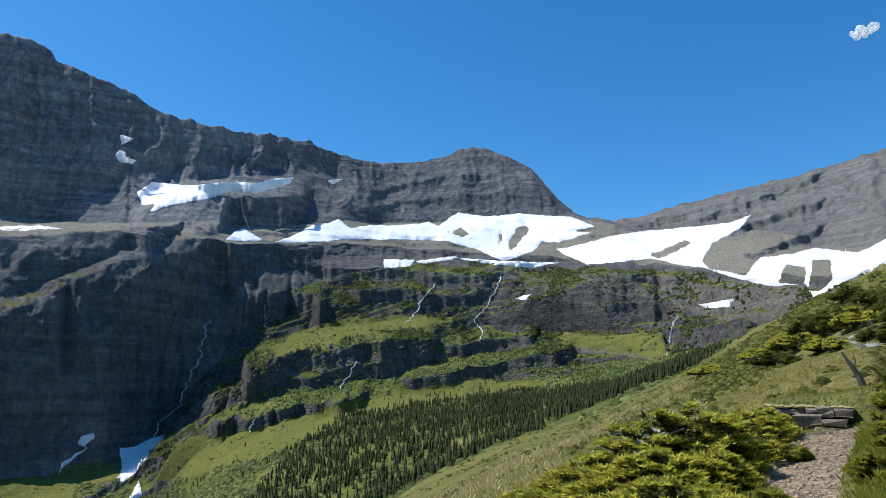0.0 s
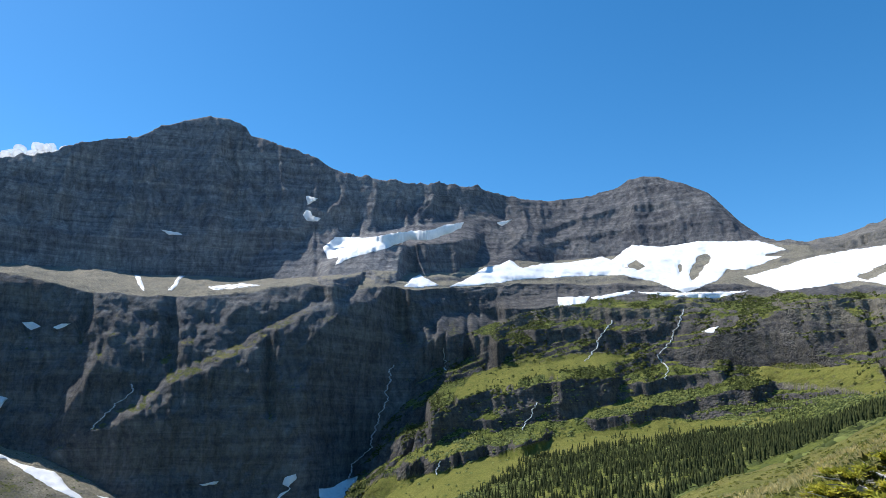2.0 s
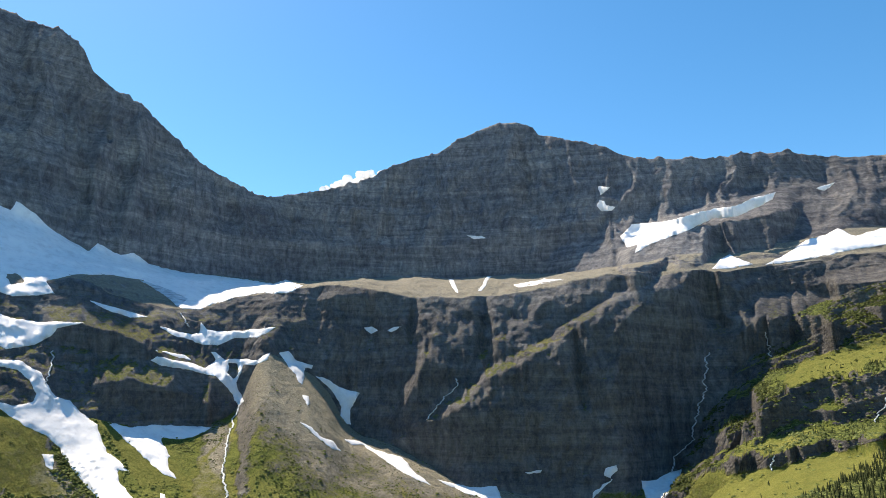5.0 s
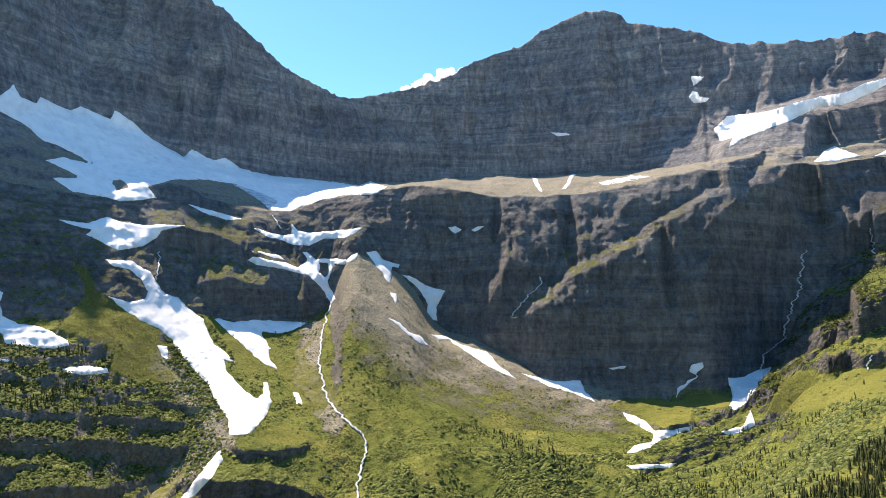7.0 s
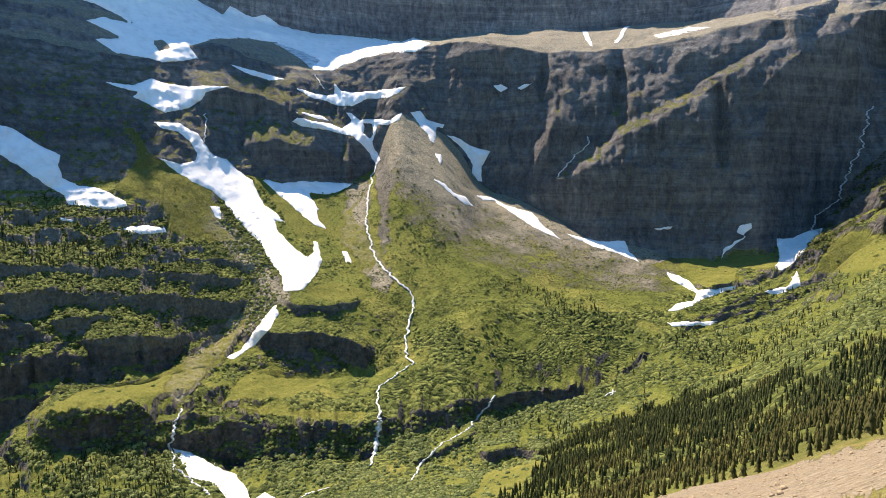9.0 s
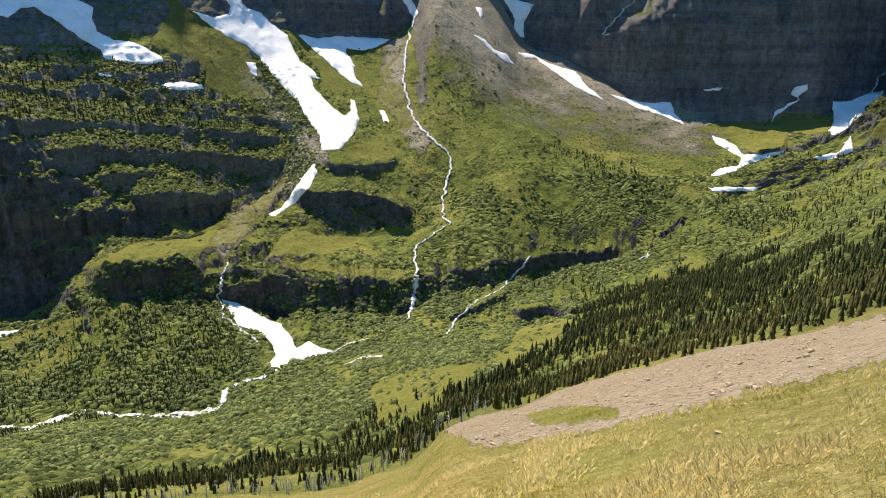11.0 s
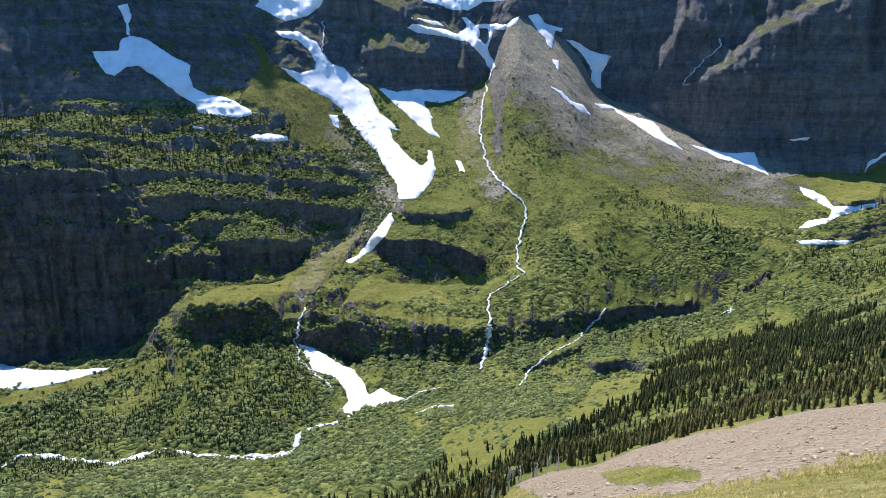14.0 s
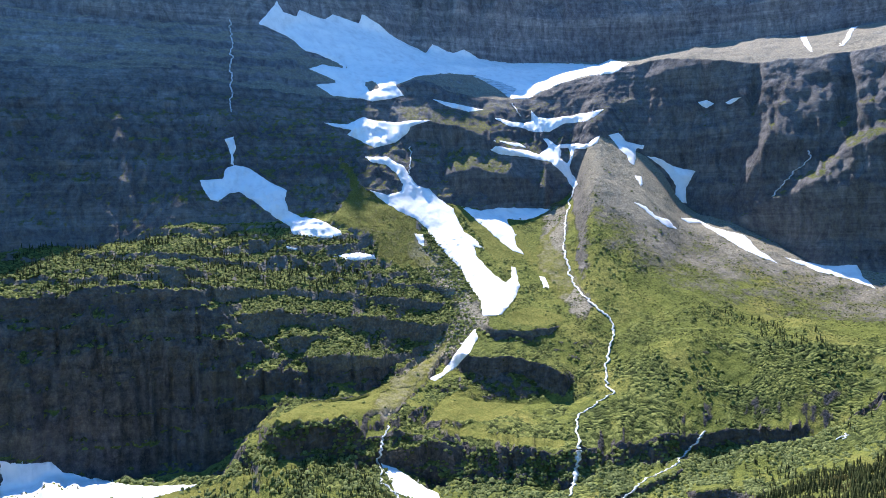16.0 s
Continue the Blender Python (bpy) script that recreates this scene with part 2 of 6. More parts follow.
CREST_FAR = [1840, 1853, 1858, 1862, 1866, 1869, 1874, 1878, 1881, 1883, 1885, 1889, 1891, 1886, 1871, 1857, 1850, 1843, 1851, 1870, 1891, 1912, 1924, 1959, 1982, 2024, 2025, 2069, 2090, 2094, 2103, 2106, 2108, 2105, 2101, 2097, 2093, 2090, 2080, 2066, 2046, 2043, 2039, 2034, 2043, 2081, 2104, 2167, 2196, 2246, 2278, 2257, 2248, 2235, 2217, 2207, 2184, 2144, 2123, 2095, 2065, 2057, 2041, 2026, 2049, 1967, 1930, 1906]
CREST_HIGH = [1320, 1260, 1160, 1105, 1150, 1175, 1186, 1196, 1160, 1140, 1150, 976, 981, 966, 957, 934, 909, 853, 816, 795, 753, 704, 675, 636, 610, 639, 643, 684, 731, 754, 799, 822, 865, 902, 917, 918, 896, 866, 856, 824, 796, 770, 745, 734, 728, 728, 746, 747, 730, 724, 744, 762, 778, 782, 771, 751, 728, 677, 630, 564, 512, 487, 463, 496, 538, 544, 553, 561]

TABLE = np.random.RandomState(7).rand(512, 512)


def value_noise(x, y, seed=0):
    x, y = np.asarray(x) + seed * 37.7, np.asarray(y) + seed * 91.3
    i, j = np.floor(x).astype(int), np.floor(y).astype(int)
    u, v = x - i, y - j
    u, v = u * u * (3 - 2 * u), v * v * (3 - 2 * v)
    i0, i1, j0, j1 = i % 512, (i + 1) % 512, j % 512, (j + 1) % 512
    return (TABLE[i0, j0] * (1 - u) + TABLE[i1, j0] * u) * (1 - v) + (TABLE[i0, j1] * (1 - u) + TABLE[i1, j1] * u) * v


def fbm(x, y, octaves=4, seed=0, ridged=False):
    """Rough noise about nought, between -1 and 1."""
    total, size, weight = 0, 1.0, 0
    for k in range(octaves):
        n = value_noise(x * 2 ** k, y * 2 ** k, seed + k * 3) * 2 - 1
        total, weight, size = total + size * ((1 - 2 * abs(n)) if ridged else n), weight + size, size * 0.55
    return total / weight


def smooth(lo, hi, x):
    t = np.clip((x - lo) / (hi - lo), 0, 1)
    return t * t * (3 - 2 * t)


def lerp_table(a, xs, ys):
    order = np.argsort(xs)
    return np.interp(a, np.array(xs, float)[order], np.array(ys, float)[order])


COLUMN = 0.15
VIEW = np.arange(98, -35.01, -COLUMN)
COLS = np.concatenate([VIEW, np.arange(-37.5, -261, -2.5)])
STEPS = [("O", "N1", 16), ("N1", "N2", 26), ("N2", "A", 44), ("A", "M", 45), ("M", "B", 44), ("B", "C", 22), ("C", "D", 34),
         ("D", "C2", 42), ("C2", "D2", 64), ("D2", "E", 92), ("E", "F", 112), ("F", "G", 46), ("G", "H", 120), ("H", "K", 8), ("K", "Y", 4), ("Y", "Z", 2)]


def hill(a, r):
    """The valley side that the trail crosses, behind and beside the camera."""
    return np.clip(-0.5 * np.cos(np.radians(a - 75)) * r, -295, 430)


def line(name):
    """Distance and height of one line of the land at every bearing of the sheet."""
    a = COLS
    inside = np.clip(a, -34, 97)
    turned = np.where(a < -34, (-34 - a) / 229.0, 0)
    if name == "O":
        return np.zeros(len(a)), np.zeros(len(a))
    if name in ("N1", "N2"):
        d = 12.0 if name == "N1" else 26.0
        ra, za = line("A")
        low = {"N1": [-1.4, -0.9, -0.5, -0.1, 0.15, 0.25, 0.5], "N2": [-3.0, -1.5, -0.5, 0.15, 0.45, 0.8, 1.2]}[name]
        near = lerp_table(a, [1, -5, -11, -17, -23, -29, -34], low)
        return np.full(len(a), d), np.where(a > 1, za * d / ra + (0.25 if name == "N1" else 0.6) * smooth(1, 12, a), np.where(a > -34, near, hill(a, d)))
    if name in ("K", "Y", "Z"):
        rh, zh = line("H")
        r = {"K": rh + 420, "Y": rh * 0 + 3600, "Z": rh * 0 + 4900}[name]
        return r, {"K": zh - 330, "Y": np.clip(zh * 0.25, -200, 100), "Z": zh * 0 - 120}[name]
    xs, rs, zs = (CREST_BEARING, CREST_FAR, CREST_HIGH) if name == "H" else LAND[name] if len(LAND[name]) == 3 else (BEARINGS, *LAND[name])
    r, z = lerp_table(inside, xs, rs), lerp_table(inside, xs, zs)
    right, left = lerp_table(-34, xs, rs), lerp_table(97, xs, rs)
    r = np.where(a < -34, right + (left - right) * turned, r)
    edge_z = np.where(turned < 0.5, lerp_table(-34, xs, zs), lerp_table(97, xs, zs))
    keep = np.where(a >= -34, 1, np.maximum(1 - smooth(0, 0.07, turned), smooth(0.87, 1.0, turned)))
    return r, np.where(a >= -34, z, keep * edge_z + (1 - keep) * hill(a, r))


def blurred(v, n=2):
    """Soften a line's corners over a few columns of the sheet."""
    w = len(VIEW)
    out = v.copy()
    k = np.array([1, 2, 3, 2, 1]) / 9.0
    for _ in range(n):
        out[:w] = np.convolve(np.pad(out[:w], 2, mode="edge"), k, "valid")
    return out


rr, zz, seg, along = [], [], [], []
for k, (lo, hi, n) in enumerate(STEPS):
    (r0, z0), (r1, z1) = line(lo), line(hi)
    for i in range(n):
        t = i / n
        if k == 0:
            r = r1 * t ** 2.2 + 1e-4
            f = r / r1
        elif k < 5:
            r = r0 * (r1 / r0) ** t
            f = (r - r0) / (r1 - r0)
        else:
            r, f = r0 + (r1 - r0) * t, t
        rr.append(blurred(r)), zz.append(blurred(z0 + (z1 - z0) * f, 6 if k < 12 else 0)), seg.append(k), along.append(t)
rz = line("Z")
rr.append(rz[0]), zz.append(rz[1]), seg.append(15), along.append(1)
RAD, HGT = np.array(rr), np.array(zz)
SEG, ALONG = np.array(seg)[:, None] + 0 * RAD, np.array(along)[:, None] + 0 * RAD
BEAR = np.broadcast_to(COLS[None, :], RAD.shape)

# the edges of the benches and buttresses wander from bed to bed
row = np.arange(len(RAD))[:, None] + 0 * RAD
WANDER = 1.5 * fbm(row / 26, BEAR / 5, 4, 15) * smooth(7, 13, BEAR) * smooth(27, 23, BEAR) * ((SEG >= 6) & (SEG <= 9)) * np.where(SEG == 6, ALONG, np.where(SEG == 9, 1 - ALONG, 1))
w = len(VIEW)
for k in np.nonzero(WANDER.any(axis=1))[0]:
    q = VIEW + WANDER[k, :w]
    RAD[k, :w], HGT[k, :w] = np.interp(-q, -VIEW, RAD[k, :w]), np.interp(-q, -VIEW, HGT[k, :w])


def from_line(a, e, pts):
    """Degrees from a sighted line of bearings and elevations."""
    best = np.full(a.shape, 1e9)
    for (x0, y0), (x1, y1) in zip(pts[:-1], pts[1:]):
        dx, dy = x1 - x0, y1 - y0
        t = np.clip(((a - x0) * dx + (e - y0) * dy) / (dx * dx + dy * dy), 0, 1)
        best = np.minimum(best, np.hypot(a - x0 - t * dx, e - y0 - t * dy))
    return best


# spurs stand out of the cliffs (metres, width in degrees), gullies cut into them
SPURS = [
    (-22, 0.7, [(28.22, 6.99), (28.08, 4.3), (27.74, 1.23)]),
    (-26, 0.9, [(35.31, 10.71), (35.55, 6.15), (35.1, 4.35)]),
    (-18, 0.7, [(45.49, 10.33), (44.66, 6.53)]),
    (-16, 0.5, [(41.12, 9.75), (41.49, 6.12)]),
    (-30, 0.9, [(20.01, 10.31), (18.06, 7.58), (17.08, 6.67)]),
    (-45, 2.0, [(18.0, 8.5), (18.5, 5.0), (19.3, 1.0), (20.5, -3.5)]),
    (18, 2.5, [(14.5, 8.5), (16.0, 4.0), (17.5, 0.0)]),
]
elev = np.degrees(np.arctan2(HGT - EYE, RAD))
cliff = (SEG >= 8) & (SEG <= 10)
SPURS.append((55, 3.2, [(-7.0, 6.6), (-10.0, 6.8), (-13.0, 6.2)]))
SPURS.append((10, 2.2, [(15.5, 6.0), (13.5, 4.0), (14.0, 1.0)]))
SPURS.append((170, 4.5, [(26.0, 10.5), (20.0, 12.0), (14.0, 12.5), (9.0, 12.5)]))
for amount, width, pts in SPURS:
    cliff = (SEG >= 11) & (SEG <= 12) if amount == 170 else (SEG >= 8) & (SEG <= 10)
    d = from_line(BEAR, elev, pts)
    push = np.where(cliff, amount * np.clip(1 - d / width, 0, 1) ** 1.3, 0)
    push = push * np.where(SEG == 11, ALONG, 1)
    r2 = RAD - push
    HGT, RAD = EYE + (HGT - EYE) * r2 / RAD, r2

# buttresses: the cliff comes forward along a slanting edge and falls back slowly beyond it
BUTTRESSES = [
    (31.2, 0.91, 12, [(20.78, 11.57), (21.95, 10.99), (25.69, 9.23), (28.91, 7.4), (32.51, 5.21), (34.7, 3.86), (37.03, 2.1), (38.88, 0.59), (41.3, -0.87), (42.84, -2.08)]),
    (13, 0.63, 5, [(21.96, 10.44), (22.68, 8.85), (24.08, 7.73), (25.01, 6.15), (25.7, 3.92), (25.92, 1.72)]),
    (16.9, 0.7, 4.5, [(40.4, 4.68), (41.07, 2.5), (42.36, 0.01), (43.11, -1.48)]),
    (11.7, 0.7, 7, [(30.8, 9.74), (33.05, 7.89), (34.79, 6.07), (36.46, 3.84)]),
    (10.4, 0.7, 6, [(48.45, 10.9), (49.2, 8.64), (49.48, 5.99), (48.9, 3.39)]),
    (14.3, 0.84, 7, [(16.44, 10.55), (18.36, 7.9), (19.38, 4.35), (20.37, 0.86), (21.12, -2.94)]),
    (19.5, 0.84, 6, [(60.63, 9.27), (62.04, 7.13), (61.65, 4.43), (60.78, 2.59)]),
]
for amount, rise, fall, pts in BUTTRESSES:
    wa, we = BEAR + 0.35 * fbm(BEAR / 2.2, elev / 1.1, 4, 17), elev + 0.25 * fbm(BEAR / 1.5, elev / 0.6, 3, 19)
    best, side = np.full(RAD.shape, 1e9), np.zeros(RAD.shape)
    for (x0, y0), (x1, y1) in zip(pts[:-1], pts[1:]):
        dx, dy = x1 - x0, y1 - y0
        t = np.clip(((wa - x0) * dx + (we - y0) * dy) / (dx * dx + dy * dy), 0, 1)
        d = np.hypot(wa - x0 - t * dx, we - y0 - t * dy)
        side = np.where(d < best, -np.sign(dx * (we - y0) - dy * (wa - x0)) * d, side)
        best = np.minimum(best, d)
    low_end, high_end = min(p[1] for p in pts), max(p[1] for p in pts)
    push = amount * np.clip((side + 0.2 + 0.25 * rise * fbm(elev / 0.5, BEAR / 3.0, 4, 23)) / rise, 0, 1) * smooth(fall, rise, side) * smooth(17.5, 19.5, BEAR)
    push = push * smooth(low_end - 1.5, low_end + 0.5, elev) * np.select([SEG == 9, SEG == 10], [ALONG * smooth(50, 46, BEAR), smooth(1.02, 0.9, ALONG)], 0)
    r2 = RAD - push
    HGT, RAD = EYE + (HGT - EYE) * r2 / RAD, r2

ax, ay = -np.sin(np.radians(BEAR)), np.cos(np.radians(BEAR))
wide = np.abs(BEAR - 32) < 67
PX, PY = ax * RAD, ay * RAD
bell = np.sin(np.pi * ALONG)
# ribs and chimneys in the cliffs
amp = np.select([SEG == 6, SEG == 8, SEG == 9, SEG == 10, SEG == 12], [8, (12 + 16 * smooth(74, 80, BEAR)) * (1 - 0.7 * smooth(66, 60, BEAR)), 14 * smooth(22, 16, BEAR), 22, 30 * (BEAR < 12) + 42 * (BEAR >= 12)], 0) * bell ** 0.6
arc = np.radians(BEAR) * 1700
ribs = fbm(arc / 110, HGT / 300, 5, 2, True) * 0.6 + fbm(arc / 24 + 0.8 * fbm(arc / 60, HGT / 90, 3, 8), HGT / 170, 4, 5, True) * 0.4
pillars = fbm(arc / 75 + 0.5 * fbm(arc / 50, HGT / 120, 3, 27), HGT / 600, 5, 29, True)
RAD = RAD - amp * np.where(SEG == 12, pillars, ribs)
# swells and hollows
swell = np.clip(RAD * 0.009, 0.0, 14) * np.where((SEG >= 3) & (SEG <= 12), 1, 0.25)
HGT = HGT + swell * fbm(PX / 95, PY / 95, 5, 11) + np.where(RAD > 60, 1.2, 0.05) * fbm(PX / 9, PY / 9, 3, 21)
HGT = HGT + np.where((SEG == 12) & (ALONG > 0.8), smooth(0.8, 1, ALONG) * (13 * fbm(arc / 30, HGT * 0, 5, 31) + 9 * fbm(arc / 11, HGT * 0, 3, 32, True) * smooth(-8, 8, BEAR)), 0)
HGT = HGT + np.where((SEG >= 7) & (SEG <= 9) & wide, bell ** 0.5, 0) * smooth(25, 21, BEAR) * (6 * fbm(PX / 90, PY / 90, 4, 33, True) + 2.5 * fbm(PX / 26, PY / 26, 3, 35))
# the lower cliff band is ragged at its brink and foot
brink = np.select([SEG == 6, SEG == 7], [ALONG, 1 - smooth(0, 0.5, ALONG)], 0) * smooth(27, 33, BEAR)
HGT = HGT + brink * (15 * fbm(arc / 42, RAD * 0, 5, 37) - 3)
base_line = np.select([SEG == 5, SEG == 6], [smooth(0.3, 1, ALONG), 1 - ALONG], 0) * smooth(27, 33, BEAR)
HGT = HGT + base_line * (11 * fbm(arc / 38, RAD * 0, 4, 39) + 4)
# beds of rock: steps and ledges
cone = smooth(2, -2, BEAR - 69 - 0.6 * (elev + 6)) * smooth(29, 33, BEAR)
weight = np.select([SEG == 5, SEG == 6, SEG == 7, SEG == 8, SEG == 9, SEG == 10, SEG == 11, SEG == 12],
                   [0.15, 0.85, (0.45 + 0.5 * (BEAR < 24)) * (1 - cone), 0.9 * (1 - cone), 1.0 * (1 - cone), 0.2, 0.3, 0.07], 0.0)


def within_sight(poly):
    hit = np.zeros(RAD.shape, bool)
    for (x0, y0), (x1, y1) in zip(poly, poly[1:] + poly[:1]):
        if y0 != y1:
            hit ^= ((y0 > elev) != (y1 > elev)) & (BEAR < (x1 - x0) * (elev - y0) / (y1 - y0) + x0)
    return hit


# the beds dip to the left across the benches ahead
DIP = 0.4 * np.clip(PX + 480, 0, 560) * (SEG <= 9) + 0.02 * PX


def stepped(z, period, warp, seed, sharp):
    calm = 1 - 0.6 * smooth(27, 22, BEAR)
    q = (z + warp * fbm(PX / 330, PY / 330, 4, seed) + 0.45 * period * calm * fbm(arc / 45, RAD / 45, 4, seed + 2) - DIP) / period
    k = np.floor(q)
    f = q - k
    here = 0.25 + 0.85 * smooth(0.1, 0.6, value_noise(arc / (period * np.where(BEAR < 25, 5.0, 3.2)) + k * 17.3, k * 5.7, seed + 1))
    g = np.where(f < sharp, f * 0.2 / sharp, 0.2 + (f - sharp) * 0.8 / (1 - sharp))
    return (g - f) * period * here


LAWNS = [[(73.7, 4.3), (71.6, 1.4), (67.5, -1.2), (66.9, -5.0), (70.6, -4.5), (71.3, -2.2), (74.5, -1.5), (72.5, 1.4)],
         [(64.3, -0.2), (61.3, -4.7), (58.5, -4.7), (56.1, -8.4), (54.3, -6.7), (56.6, -3.0), (55.2, -0.8), (57.9, -3.9), (60.6, -2.1)],
         [(13.6, 2.58), (11.9, 3.93), (8.3, 5.23), (3.5, 5.57), (-0.4, 5.57), (-0.9, 5.11), (2.8, 4.44), (6.4, 3.98), (10, 3.06), (13.1, 2.14)],
         [(19.2, -3.81), (15.9, -3.65), (11.7, -2.63), (7.3, -1.26), (3.5, -0.55), (-1.7, 0.42), (-6.2, 0.43), (-8.8, 0.21), (-4.4, -0.53), (0.5, -1.42), (3.5, -1.86), (7.2, -2.43), (9.4, -3.7), (13.3, -5.34), (16.6, -6.1), (19.8, -7.09), (21.4, -7.03), (20.4, -5)],
         [(-8.9, 3.7), (-10.7, 4.42), (-14.9, 4.17), (-17.3, 4.11), (-17.6, 2.92), (-16.8, 2.1), (-13.9, 2.55), (-10.6, 3.02)],
         [(27.6, -6.5), (26.6, -5.52), (25.1, -5.26), (23.5, -6.17), (23.8, -6.94), (28.3, -6.73)],
         [(63.3, -9.84), (65.6, -11.62), (68, -13.37), (72.2, -15.19), (76.2, -15.47), (79.3, -16.35), (81.7, -17.07), (79.4, -17.08), (75.9, -16.99), (72.3, -16.75), (69.5, -16.47), (67.1, -14.32), (65.2, -11.64)],
         [(63.4, -14.66), (65.8, -15.74), (67.2, -17.49), (63.9, -17.62), (60.1, -17.24), (58.6, -16.33), (62, -15.93)],
         [(60.7, -9.42), (59.1, -8.6), (56.7, -8.97), (55.3, -9.65), (58.1, -10.26), (60, -9.97)],
         [(48.3, -26.46), (46, -24.02), (42.4, -22.74), (40.1, -22.58), (43.6, -25), (46.4, -26.94)],
         [(59, -28.31), (54.2, -27.05), (48.8, -26.28), (48.3, -27.09), (53.1, -29.88), (58.2, -31.14)],
         [(85.5, -20.85), (77.9, -19.97), (77.7, -20.55), (83.6, -21.59), (93.2, -22.05), (93, -21.05)],
         [(33.1, -6.95), (30.6, -6.4), (27.8, -6.24), (26.5, -5.97), (26.3, -7.9), (28.6, -8.48), (29.7, -7.88), (31.6, -7.27)],
         [(72.7, 0.99), (71.4, 1.2), (68.9, -0.75), (67.2, -3.42), (65.5, -5.24), (69.1, -5.18), (70.8, -3.81), (71.3, -1.39), (72.7, -0.08)],
         [(66.3, -17.76), (60.1, -18.6), (55.7, -19.05), (55.7, -19.5), (60.1, -19.33), (65.4, -18.38)]]
lawn = np.zeros(RAD.shape)
for poly in LAWNS:
    lawn = np.maximum(lawn, within_sight(poly) * (SEG >= 3) * 1.0)
weight = weight * (1 - lawn) * (0.55 + 0.08 * smooth(26, 22, BEAR) + 0.4 * smooth(-0.25, 0.25, fbm(PX / 120, HGT / 50, 3, 43)))
HGT = HGT + weight * np.where((SEG == 9) & (BEAR > 55), stepped(HGT, 24, 18, 41, 0.76), np.where((SEG <= 9) & (BEAR < 25), 0.5 * stepped(HGT, 62, 30, 41, 0.78), stepped(HGT, 34, 22, 41, 0.76)))
HGT = HGT + weight * 0.8 * np.where((SEG <= 9) & (BEAR < 25), stepped(HGT, 15, 10, 47, 0.7), stepped(HGT, 11, 8, 47, 0.68))
crag = np.select([SEG == 6, SEG == 8, SEG == 9, SEG == 10, SEG == 12], [0.6, 1 - 0.8 * cone, 1 - cone, 1.0, 0.6], 0.0) * np.clip(bell * 4, 0, 1) * (1 - lawn)
RAD = RAD - crag * (6 * fbm(arc / 16, HGT / 13, 4, 51) + 5 * fbm(arc / 40, HGT / 22, 3, 55))
RAD = np.maximum.accumulate(RAD + np.arange(len(RAD))[:, None] * 1e-4, axis=0)
PX, PY = ax * RAD, ay * RAD

